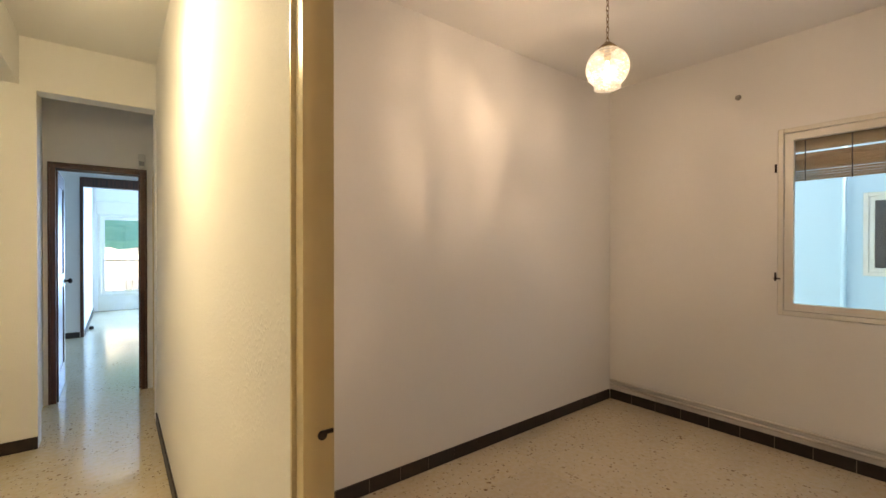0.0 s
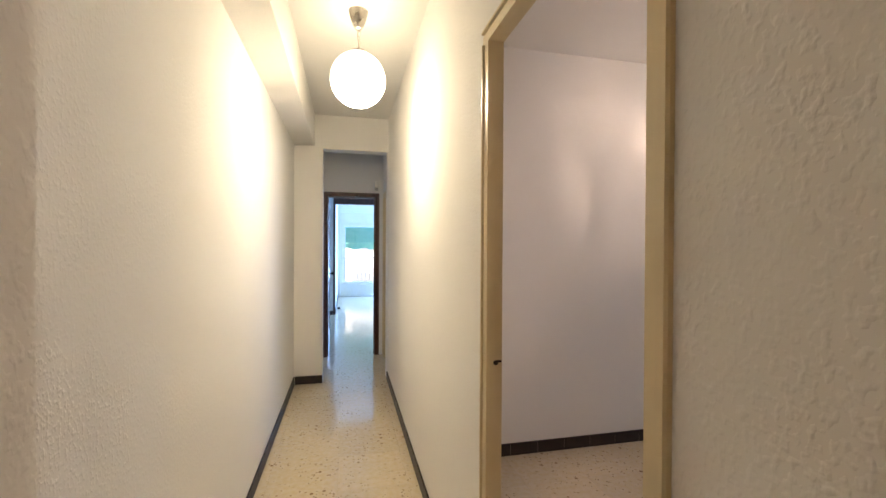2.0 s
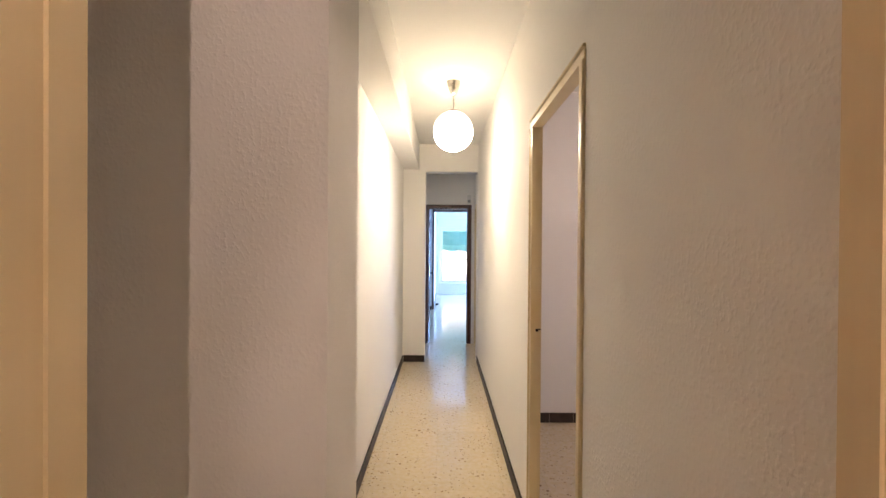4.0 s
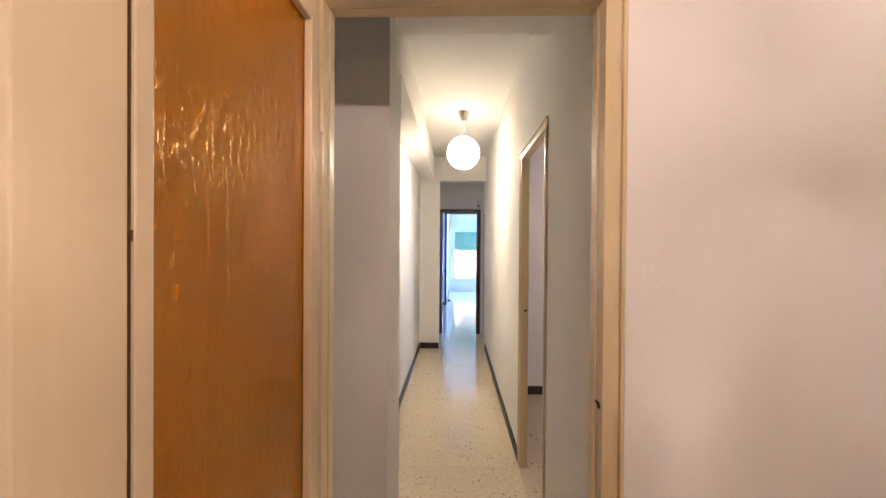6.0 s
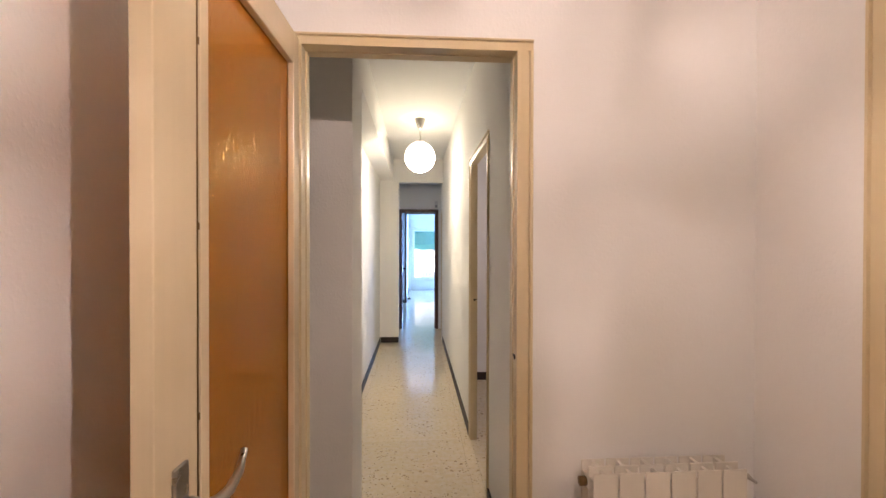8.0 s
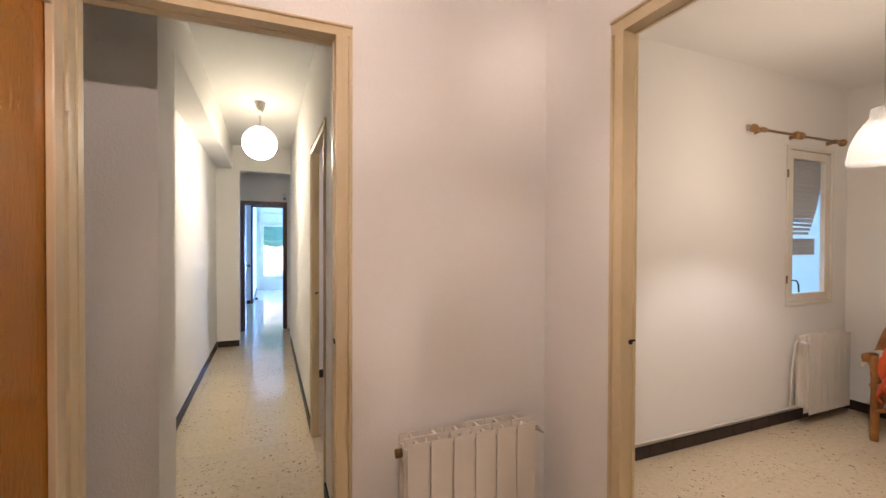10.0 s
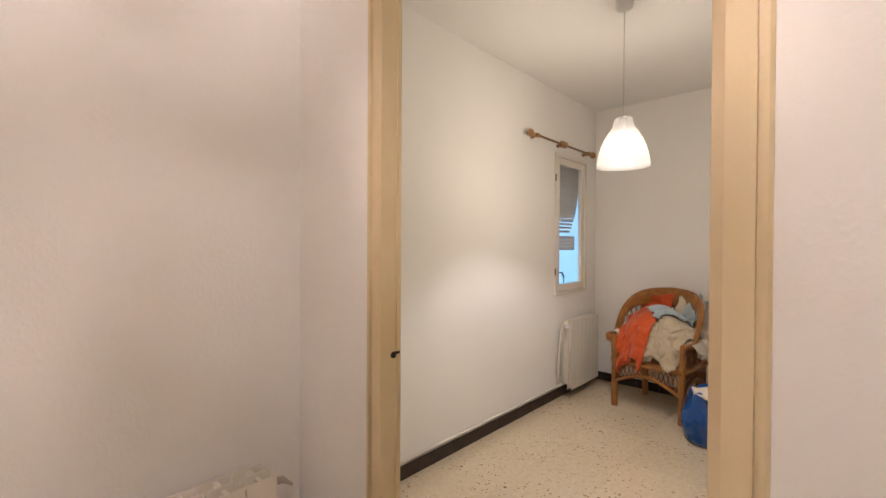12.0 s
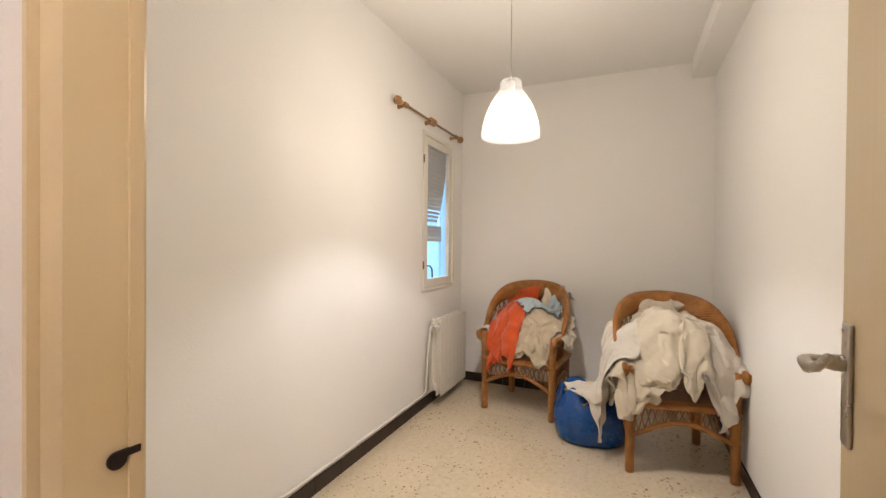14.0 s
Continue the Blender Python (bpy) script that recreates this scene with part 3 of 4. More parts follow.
# balcony window of the living room
wb = casement("window_4", "white balcony window with a low panel", pose(-0.538, 12.3, 0.30), 2.086, 1.70, 0.08, 0.05, 0.06, 2)
tagged(part("window_panel", boxes((-0.54, 1.55, 12.31, 12.37, 0.0, 0.30), bevel=0.003), WHITE_PAINT), "white panel under the balcony window", "panel", kind="structure")
tagged(part("shutter_box", boxes((-0.56, 1.57, 12.26, 12.46, 2.0, 2.27), bevel=0.004), WHITE_PAINT), "white shutter box over the balcony window", "shutter box", kind="structure")
AWNING = mat_awning()
aw = thing("awning", "green cloth awning lowered over the balcony", "awning", pose(0, 12.532, 0))
bm = bmesh.new()
n = 26
top = [bm.verts.new((-1.6 + 4.6 * i / n, 0, 2.45)) for i in range(n + 1)]
low = [bm.verts.new((-1.6 + 4.6 * i / n, 1.05, 1.48 + 0.02 * math.sin(i * 1.3))) for i in range(n + 1)]
hem = [bm.verts.new((-1.6 + 4.6 * i / n, 1.06, 1.29 + 0.035 * math.sin(i * 2.1))) for i in range(n + 1)]
for a, b in ((top, low), (low, hem)):
    for i in range(n):
        bm.faces.new((a[i], a[i + 1], b[i + 1], b[i]))
bmesh.ops.solidify(bm, geom=bm.faces, thickness=0.004)
part("canopy", bm, AWNING, aw)
bm = bmesh.new()
tube(bm, [(-1.6, 0, 2.46), (3.0, 0, 2.46)], 0.03, 10)
part("roller", bm, PLASTIC, aw)
CONCRETE = mat_plain("balcony_concrete", (0.5, 0.48, 0.45), 0.8)
tagged(part("balcony_slab", boxes((-2.6, 2.6, 12.5, 13.75, -0.2, -0.03)), CONCRETE), "pale concrete balcony slab", "balcony", kind="structure")
rail = thing("balcony_railing", "white metal balcony railing with upright bars", "railing", pose(0, 13.7, -0.03))
for z in (0.12, 1.02):
    part("rail", boxes((-2.5, 2.5, -0.02, 0.02, z, z + 0.035), bevel=0.004), PLASTIC, rail)
bar = mesh_from(boxes((-0.007, 0.007, -0.007, 0.007, 0.0, 1.02)), "bar", PLASTIC)
for i in range(42):
    o = new("bar", bar)
    o.parent = rail
    o.location = (-2.46 + 0.12 * i, 0, 0)
GROUND = mat_plain("street_asphalt", (0.06, 0.06, 0.06), 0.9)
bm = boxes((-400, 400, -400, 400, -9.3, -9.0))
tagged(part("ground", bm, GROUND), "grey asphalt street far below", "ground", kind="structure")
FACADE = mat_plain("facade_render", (0.80, 0.78, 0.74), 0.85)
hs = thing("apartment_building", "pale rendered apartment building across the street", "building", pose(0, 30, -9))
part("wall", boxes((-22, 24, 0, 10, 0, 19)), FACADE, hs)
part("roof", boxes((-22.4, 24.4, -0.4, 10.4, 19, 19.5)), CONCRETE, hs)
DARKGLASS = mat_plain("far_window_glass", (0.30, 0.32, 0.34), 0.2)
for fl in range(6):
    for k in range(11):
        x = -20 + k * 4
        wi = part("window", boxes((x, x + 1.5, -0.05, 0.02, 1.0 + fl * 3.0, 2.6 + fl * 3.0)), PLASTIC, hs)
        part("pane", boxes((x + 0.1, x + 1.4, -0.07, -0.051, 1.1 + fl * 3.0, 2.5 + fl * 3.0)), DARKGLASS, wi)

# ---- lamps ----


def chain(bm, x, y, z0, z1, link=0.034):
    n = int((z1 - z0) / (link * 0.72))
    for i in range(n):
        zc = z0 + (i + 0.5) * (z1 - z0) / n
        pts = []
        for k in range(11):
            a = 2 * math.pi * k / 10
            u, v = 0.0065 * math.sin(a), (link / 2) * math.cos(a)
            pts.append((x + u, y, zc + v) if i % 2 else (x, y + u, zc + v))
        tube(bm, pts, 0.0017, 6)


# corridor globe
gl = thing("globe_pendant", "lit white opal glass globe pendant with nickel canopy", "pendant lamp", pose(-0.355, 2.955, 0))
part("globe", lathe([(0, 2.165)] + [(0.152 * math.sin(math.pi * k / 24), 2.317 - 0.152 * math.cos(math.pi * k / 24)) for k in range(1, 23)] + [(0.045, 2.463)], 40), OPAL, gl, "glowing opal glass globe", smooth=True)
part("collar", lathe([(0.03, 2.478), (0.048, 2.474), (0.05, 2.458), (0.046, 2.452)], 24), STEEL, gl, smooth=True)
bm = bmesh.new()
tube(bm, [(0, 0, 2.47), (0.003, 0, 2.52), (-0.003, 0.002, 2.56), (0.002, 0, 2.62)], 0.0045, 8)
chain(bm, 0.006, 0, 2.475, 2.62)
part("cord", bm, STEEL, gl)
part("canopy", lathe([(0, 2.597), (0.018, 2.598), (0.028, 2.612), (0.041, 2.645), (0.052, 2.682), (0.055, 2.70)], 28), STEEL, gl, "brushed nickel canopy", smooth=True)


def pressed_globe(name, label, x, y, zc, bulb, r=0.118):
    g = thing(name, label, "pendant lamp", pose(x, y, zc))
    prof = [(0.0, -r * 0.99), (0.055, -r * 1.0), (0.062, -r * 0.98), (0.062, -r * 0.90), (0.056, -r * 0.84)]
    prof += [(r * math.sin(a), -r * math.cos(a)) for a in [0.55 + (math.pi - 0.95) * k / 20 for k in range(21)]]
    part("glass_globe", lathe(prof, 48), GLOBE_GLASS, g, "pressed glass globe with swirls", smooth=True)
    part("fitting", lathe([(0, r + 0.022), (0.02, r + 0.02), (0.045, r * 0.96), (0.05, r * 0.90), (0.046, r * 0.88)], 24), BRASS, g, "tarnished brass fitting", smooth=True)
    part("lamp_holder", lathe([(0.014, 0.03), (0.017, 0.05), (0.018, r), (0, r)], 14), BRASS, g, smooth=True)
    bm = bmesh.new()
    chain(bm, 0, 0, r + 0.02, H - 0.04 - zc)
    part("chain", bm, BRASS, g, "tarnished brass chain")
    part("canopy", lathe([(0, H - zc - 0.05), (0.03, H - zc - 0.045), (0.05, H - zc - 0.015), (0.052, H - zc)], 24), BRASS, g, smooth=True)
    bm = lathe([(0.0, -0.007)] + [(0.007 * math.sin(math.pi * k / 10), -0.007 * math.cos(math.pi * k / 10)) for k in range(1, 9)] + [(0.004, 0.03), (0, 0.03)], 16)
    part("bulb", bm, bulb, g, "lit bulb", smooth=True)
    return g


pressed_globe("glass_pendant", "lit pressed glass globe pendant on a brass chain", 1.66, 2.25, 2.20, BULB, 0.100)
pressed_globe("glass_pendant", "lit pressed glass globe pendant in the hall", -0.17, -1.20, 2.09, BULB_HALL)

# bedroom bell lamp
bl = thing("bell_pendant", "lit white plastic bell-shaped pendant on a cord", "pendant lamp", pose(2.475, -0.266, 0))
z0 = 1.785
prof = [(0.165, 0), (0.164, 0.03), (0.157, 0.075), (0.143, 0.125), (0.122, 0.175), (0.095, 0.22), (0.072, 0.25), (0.063, 0.265), (0.061, 0.30), (0.055, 0.312), (0.012, 0.314)]
prof = [(r * 0.83, z0 + z * 0.85) for r, z in prof]
bm = lathe(prof, 48)
bmesh.ops.solidify(bm, geom=bm.faces, thickness=0.003)
part("shade", bm, SHADE_LIT, bl, "glowing white plastic shade", smooth=True)
bm = bmesh.new()
tube(bm, [(0, 0, z0 + 0.262), (0, 0, 2.66)], 0.003, 8)
part("cord", bm, CORD, bl)
part("canopy", lathe([(0, 2.645), (0.03, 2.647), (0.045, 2.66), (0.048, 2.70)], 24), PLASTIC, bl, smooth=True)
bm = lathe([(0.014, z0 + 0.15), (0.016, z0 + 0.17), (0.02, z0 + 0.2), (0.02, z0 + 0.262), (0, z0 + 0.262)], 16)
part("lamp_holder", bm, PLASTIC, bl, "white lamp holder", smooth=True)
li = bpy.data.lights.new("lamp_light", "POINT")
li.energy, li.color, li.shadow_soft_size = 15.6, (1.0, 0.865, 0.75), 0.022
lo = new("lamp_light", li)
lo.parent = bl
lo.location = (0, 0, z0 + 0.10)

# ---- radiators and pipes ----


def radiator(name, label, at, count, height, pitch=0.08):
    """Aluminium sections; local x along the wall, y towards the room, z up from the bottom of the sections."""
    r = thing(name, label, "radiator", at)
    d = 0.095
    bm = bmesh.new()
    g, t = 0.0022, 0.004
    box(bm, g, pitch - g, d - t, d, 0.0, height - 0.004, 0.0015)
    box(bm, pitch * 0.5 - 0.005, pitch * 0.5 + 0.005, 0.0, d - t, 0.03, height - 0.01)
    box(bm, 0.003, pitch - 0.003, 0.055, 0.060, 0.0, height, 0.0012)
    box(bm, 0.003, pitch - 0.003, 0.002, 0.006, 0.02, height - 0.006, 0.0012)
    for z in (0.05, height - 0.07):
        box(bm, 0.0, pitch, 0.03, 0.062, z, z + 0.045, 0.006)
    box(bm, 0.006, pitch - 0.006, 0.058, d - t, height - 0.034, height - 0.030)
    box(bm, 0.006, pitch - 0.006, 0.006, 0.056, height - 0.040, height - 0.036)
    me = mesh_from(bm, "section", RADIATOR)
    for i in range(count):
        o = new("section", me)
        o.parent = r
        o.location = (i * pitch, 0, 0)
    wdt = count * pitch
    bm = bmesh.new()
    tube(bm, [(-0.030, 0.046, height - 0.048), (-0.012, 0.046, height - 0.048), (0.0, 0.046, height - 0.048)], [0.006, 0.012, 0.014], 12)
    part("vent_plug", bm, STEEL, r, "steel bleed valve", smooth=True)
    bm = bmesh.new()
    tube(bm, [(wdt, 0.046, height - 0.048), (wdt + 0.02, 0.046, height - 0.048)], [0.014, 0.014], 12)
    part("end_plug", bm, BRASS, r, "tarnished brass bleed plug", smooth=True)
    for x in (0.1, wdt - 0.1):
        part("bracket", boxes((x - 0.012, x + 0.012, -0.032, 0.03, height - 0.09, height - 0.05)), RADIATOR, r)
    return r


# pose turns local y towards the room (south)
ra = radiator("radiator", "white aluminium radiator of six sections under a bare wall", pose(0.575, -0.032, 0.12, 0, 0, 180), 6, 0.655, 0.078)
bm = bmesh.new()
tube(bm, [(-0.018, 0.046, 0.607), (-0.034, 0.052, 0.607), (-0.044, 0.056, 0.598), (-0.055, 0.062, 0.590)], [0.010, 0.009, 0.005, 0.004], 10)
part("key", bm, STEEL, ra, "bent steel bleed key", smooth=True)
rb = radiator("radiator", "white aluminium radiator under the bedroom window", pose(4.075, 0.638, 0.09, 0, 0, 180), 7, 0.60)
bm = bmesh.new()
tube(bm, [(0.575, 0.05, 0.555), (0.605, 0.05, 0.555), (0.625, 0.04, 0.555), (0.625, 0.03, 0.50), (0.625, 0.006, 0.2), (0.625, 0.0, 0.045)], 0.008, 8)
part("feed_pipe", bm, PIPE, rb, "white painted copper feed pipe", smooth=True)
bm = lathe([(0, 0.045), (0.014, 0.044), (0.017, 0.035), (0.017, 0.01), (0.012, 0.0), (0, 0)], 16)
bmesh.ops.transform(bm, matrix=Matrix.Translation((0.605, 0.06, 0.555)) @ Matrix.Rotation(-math.pi / 2, 4, "X"), verts=bm.verts)
part("valve", bm, PLASTIC, rb, "white radiator valve", smooth=True)
for nm, pts, lab in (
    ("heating_pipe", [(0.79, 0.652, 0.112), (3.44, 0.652, 0.112), (4.0, 0.652, 0.112)], "white painted heating pipe above the bedroom skirting"),
    ("heating_pipe", [(3.197, 3.14, 0.125), (3.197, 0.80, 0.125)], "white painted heating pipe above the skirting"),
    ("heating_pipe", [(3.197, 3.14, 0.165), (3.197, 0.80, 0.165)], "white painted heating pipe above the skirting")):
    bm = bmesh.new()
    tube(bm, pts, 0.009, 10)
    tagged(part(nm, bm, PIPE, smooth=True), lab, "pipe", "heating pipes")

# curtain rod
RODWOOD = mat_wood("orange_turned_wood", (0.25, 0.115, 0.035), (0.43, 0.235, 0.085), 0.35)
RODBAR = mat_plain("brown_rod", (0.22, 0.13, 0.07), 0.4)
rod = thing("curtain_rod", "turned wooden curtain rod over the narrow window", "curtain rod", pose(2.97, 0.610, 2.222))
bm = bmesh.new()
tube(bm, [(0.0, 0, 0), (1.06, 0, 0)], 0.009, 10)
part("bar", bm, RODBAR, rod, smooth=True)
for x, s in ((0.0, -1), (1.06, 1)):
    bm = bmesh.new()
    tube(bm, [(x - s * 0.025, 0, 0), (x, 0, 0), (x + s * 0.012, 0, 0), (x + s * 0.02, 0, 0), (x + s * 0.032, 0, 0), (x + s * 0.045, 0, 0), (x + s * 0.052, 0, 0)], [0.012, 0.016, 0.020, 0.014, 0.030, 0.028, 0.012], 16)
    part("finial", bm, RODWOOD, rod, "orange turned wooden finial", smooth=True)
for x in (0.075, 0.50, 1.0):
    k = 1.6 if x == 0.50 else 1.0
    bm = bmesh.new()
    tube(bm, [(x, 0.059, -0.004), (x, 0.045, -0.004), (x, 0.02, -0.004)], [0.017, 0.014, 0.009], 12)
    tube(bm, [(x - 0.024 * k, 0, 0), (x - 0.020 * k, 0, 0), (x, 0, 0), (x + 0.020 * k, 0, 0), (x + 0.024 * k, 0, 0)], [0.014 * k, 0.018 * k, 0.017 * k, 0.018 * k, 0.014 * k], 14)
    part("bracket", bm, RODWOOD, rod, "orange wooden bracket", smooth=True)

# small fittings
nail = thing("wall_fitting", "small round screw cap on the bare wall", "wall fitting", pose(3.215, 2.19, 2.375))
bm = lathe([(0, 0.02), (0.014, 0.018), (0.018, 0.008), (0.018, 0)], 14)
bmesh.ops.transform(bm, matrix=Matrix.Rotation(-math.pi / 2, 4, "Y"), verts=bm.verts)
part("cap", bm, mat_plain("grey_cap", (0.35, 0.32, 0.28), 0.5), nail, smooth=True)
det = thing("alarm_sensor", "small white motion sensor above the brown door", "sensor", pose(-0.045, 5.95, 2.06))
part("body", boxes((-0.028, 0.028, -0.045, 0.0, 0, 0.13), bevel=0.006), PLASTIC, det)
part("lens", boxes((-0.02, 0.02, -0.049, -0.044, 0.02, 0.06), bevel=0.003), mat_plain("grey_lens", (0.3, 0.3, 0.3), 0.3), det, "grey sensor lens")
ds = thing("door_stop", "small grey door stop on the floor", "door stop", pose(-0.56, 10.0, 0.0))
part("body", lathe([(0, 0.05), (0.02, 0.048), (0.03, 0.03), (0.034, 0)], 14), DARK_METAL, ds, smooth=True)

# ---- floor tiles and skirting ----
SKH = 0.08


def skirting(name, label, axis, at, out, start, end, piece=0.20):
    """A row of ceramic skirting tiles with pale joints; out: which way they stand off the wall."""
    sk = thing(name, label, "baseboard", pose(0, 0, 0), kind="structure")
    n = max(1, round(abs(end - start) / piece))
    w = (end - start) / n
    bm = boxes((0, w - 0.003, 0, 0.010, 0, SKH), bevel=0.0015)
    me = mesh_from(bm, "tile", SKIRT)
    for i in range(n):
        o = new("tile", me)
        o.parent = sk
        a = start + i * w + 0.0015
        if axis == "x":
            o.matrix_basis = pose(a, at, 0) if out > 0 else pose(a + w - 0.003, at, 0, 0, 0, 180)
        else:
            o.matrix_basis = pose(at, a + w - 0.003, 0, 0, 0, -90) if out > 0 else pose(at, a, 0, 0, 0, 90)
    if axis == "x":
        c = (start, end, min(at, at + out * 0.006), max(at, at + out * 0.006), 0, SKH - 0.003)
    else:
        c = (min(at, at + out * 0.006), max(at, at + out * 0.006), start, end, 0, SKH - 0.003)
    part("joint", boxes(c), SKIRT_JOINT, sk, "pale mortar joint")


B_LABEL = "dark brown glazed ceramic skirting tiles"
skirting("baseboard_1", B_LABEL, "y", 0.008, -1, 1.820, 4.95)
skirting("baseboard_2", B_LABEL, "y", 0.008, -1, 0.075, 1.015)
skirting("baseboard_3", B_LABEL, "y", -0.92, 1, 0.98, 4.938)
skirting("baseboard_4", B_LABEL, "x", 4.95, -1, -0.908, -0.645)
skirting("baseboard_5", B_LABEL, "x", 3.16, -1, 0.06, 3.203)
skirting("baseboard_6", B_LABEL, "y", 3.215, -1, 0.80, 3.15)
skirting("baseboard_7", B_LABEL, "x", 0.67, -1, 0.78, 4.263)
skirting("baseboard_8", B_LABEL, "y", 4.275, -1, -1.37, 0.66)
skirting("baseboard_9", B_LABEL, "x", -1.38, 1, 0.78, 4.263)
skirting("baseboard_10", B_LABEL, "x", 0.0, -1, -0.03, 0.69)
skirting("baseboard_11", B_LABEL, "x", 9.28, -1, -2.6, -0.665)
skirting("baseboard_12", B_LABEL, "y", -0.62, 1, 9.41, 12.29)
skirting("baseboard_13", B_LABEL, "x", 0.65, -1, -1.25, -0.687)
skirting("baseboard_14", B_LABEL, "y", 0.045, -1, 5.10, 5.155)


def tiled_floor(name, label, x0, x1, y0, y1, size=0.40, single=True, ox=0.0, oy=0.0):
    fl = thing(name, label, "floor", pose(0, 0, 0), kind="structure")
    cache = {}
    g = 0.00035
    xs = [x0] + [x0 + ox + i * size for i in range(1 if ox == 0 else 0, int((x1 - x0 - ox) / size) + 1)] + [x1]
    ys = [y0] + [y0 + oy + i * size for i in range(1 if oy == 0 else 0, int((y1 - y0 - oy) / size) + 1)] + [y1]
    rest = bmesh.new()
    for a, b in zip(xs, xs[1:]):
        for c, d in zip(ys, ys[1:]):
            if b - a < 0.004 or d - c < 0.004:
                continue
            if not single:
                box(rest, a + g, b - g, c + g, d - g, -0.02, 0.0)
                continue
            bm = boxes((a + g, b - g, c + g, d - g, -0.02, 0.0))
            o = new("tile", mesh_from(bm, "tile", TERRAZZO))
            o.parent = fl
    if single:
        rest.free()
    else:
        tagged(part("tiles", rest, TERRAZZO, fl), "cream terrazzo tiles", kind="stuff")


F_LABEL = "cream terrazzo floor tiles with brown chips"
tiled_floor("floor_corridor", F_LABEL, -0.92, 0.008, 0.98, 4.95, ox=0.06)
tiled_floor("floor_nook", F_LABEL, -1.25, 0.008, 0.0, 0.98)
tiled_floor("floor_room", F_LABEL, 0.008, 3.215, 0.805, 3.16, ox=0.2)
tiled_floor("floor_hall", F_LABEL, -1.02, 0.70, -3.3, 0.0)
tiled_floor("floor_bedroom", F_LABEL, 0.70, 4.275, -1.38, 0.67, ox=0.1)
tiled_floor("floor_lobby", F_LABEL, -0.92, 0.06, 4.95, 6.03)
tiled_floor("floor_living", F_LABEL + ", half polished", -2.6, 2.3, 6.03, 12.3, single=False)

# ---- wicker chairs, cloths and bag ----


def mat_wicker():
    m, t, b = nodes_of("woven_wicker", 0.42)
    v = coords(t)
    w = t.nodes.new("ShaderNodeTexWave")
    w.wave_type, w.bands_direction = "BANDS", "DIAGONAL"
    w.inputs["Scale"].default_value, w.inputs["Distortion"].default_value, w.inputs["Detail"].default_value = 55, 1.6, 1.5
    t.links.new(v, w.inputs["Vector"])
    n = noise_tex(t, v, 14, 4)
    c = ramp(t, w.outputs["Fac"], [(0.15, (0.10, 0.032, 0.006)), (0.7, (0.41, 0.16, 0.031))])
    c = mixc(t, ramp(t, n, [(0.35, (0, 0, 0)), (0.8, (1, 1, 1))]), c, (0.50, 0.22, 0.05))
    t.links.new(c, b.inputs["Base Color"])
    bump(t, b, w.outputs["Fac"], 0.7, 0.004)
    return m


def mat_cloth(name, color, weave=260.0, rough=0.9):
    m, t, b = nodes_of(name, rough)
    v = coords(t)
    c = mixc(t, noise_tex(t, v, 7, 4), tuple(k * 0.86 for k in color), color)
    t.links.new(c, b.inputs["Base Color"])
    b.inputs["Sheen Weight"].default_value = 0.25
    n1 = noise_tex(t, v, 28, 4)
    n2 = noise_tex(t, v, weave, 2)
    crease = noise_tex(t, scaled(t, v, (1.0, 1.0, 0.6)), 13, 3, 0.55)
    bump(t, b, mixc(t, 0.6, mixc(t, 0.25, n1, n2), crease), 0.9, 0.028)
    return m


WICKER = mat_wicker()
CANE = mat_wood("pale_cane", (0.16, 0.062, 0.016), (0.33, 0.15, 0.045), 0.4, (9, 9, 9))
WHITE_CLOTH = mat_cloth("cream_cotton", (0.66, 0.58, 0.44))
WHITE_CLOTH_B = mat_cloth("white_lace_cotton", (0.70, 0.64, 0.54))
BEIGE_CLOTH = mat_cloth("beige_cotton", (0.54, 0.45, 0.31))
ORANGE_CLOTH = mat_cloth("orange_cotton", (0.58, 0.078, 0.008))
BLUE_CLOTH = mat_cloth("pale_blue_cotton", (0.42, 0.50, 0.52))
YELLOW_CLOTH = mat_cloth("yellow_cotton", (0.62, 0.42, 0.10))

CW, CD, SEAT = 0.275, 0.27, 0.42  # half width, half depth, seat height


def rim_point(s):
    """The top rim of the chair, from one arm's front (s = -1) over the back (0) to the other arm's front (1)."""
    a = s * math.radians(128)
    x = 0.315 * math.sin(a) if abs(s) < 0.70 else math.copysign(0.315 * math.sin(math.radians(128 * 0.70)) - 0.02 * (abs(s) - 0.70) / 0.3, s)
    y = 0.22 - 0.30 * (1 - math.cos(a)) if abs(s) < 0.70 else 0.22 - 0.30 * (1 - math.cos(math.radians(128 * 0.70))) - 0.24 * (abs(s) - 0.70) / 0.30
    k = 1 - min(1.0, abs(s) / 0.80) ** 3.2
    return Vector((x, y, 0.60 + 0.335 * k))


def seat_point(s):
    p = rim_point(s)
    return Vector((max(-CW, min(CW, p.x * 0.88)), max(-CD, min(CD * 0.85, p.y * 0.92)), SEAT))


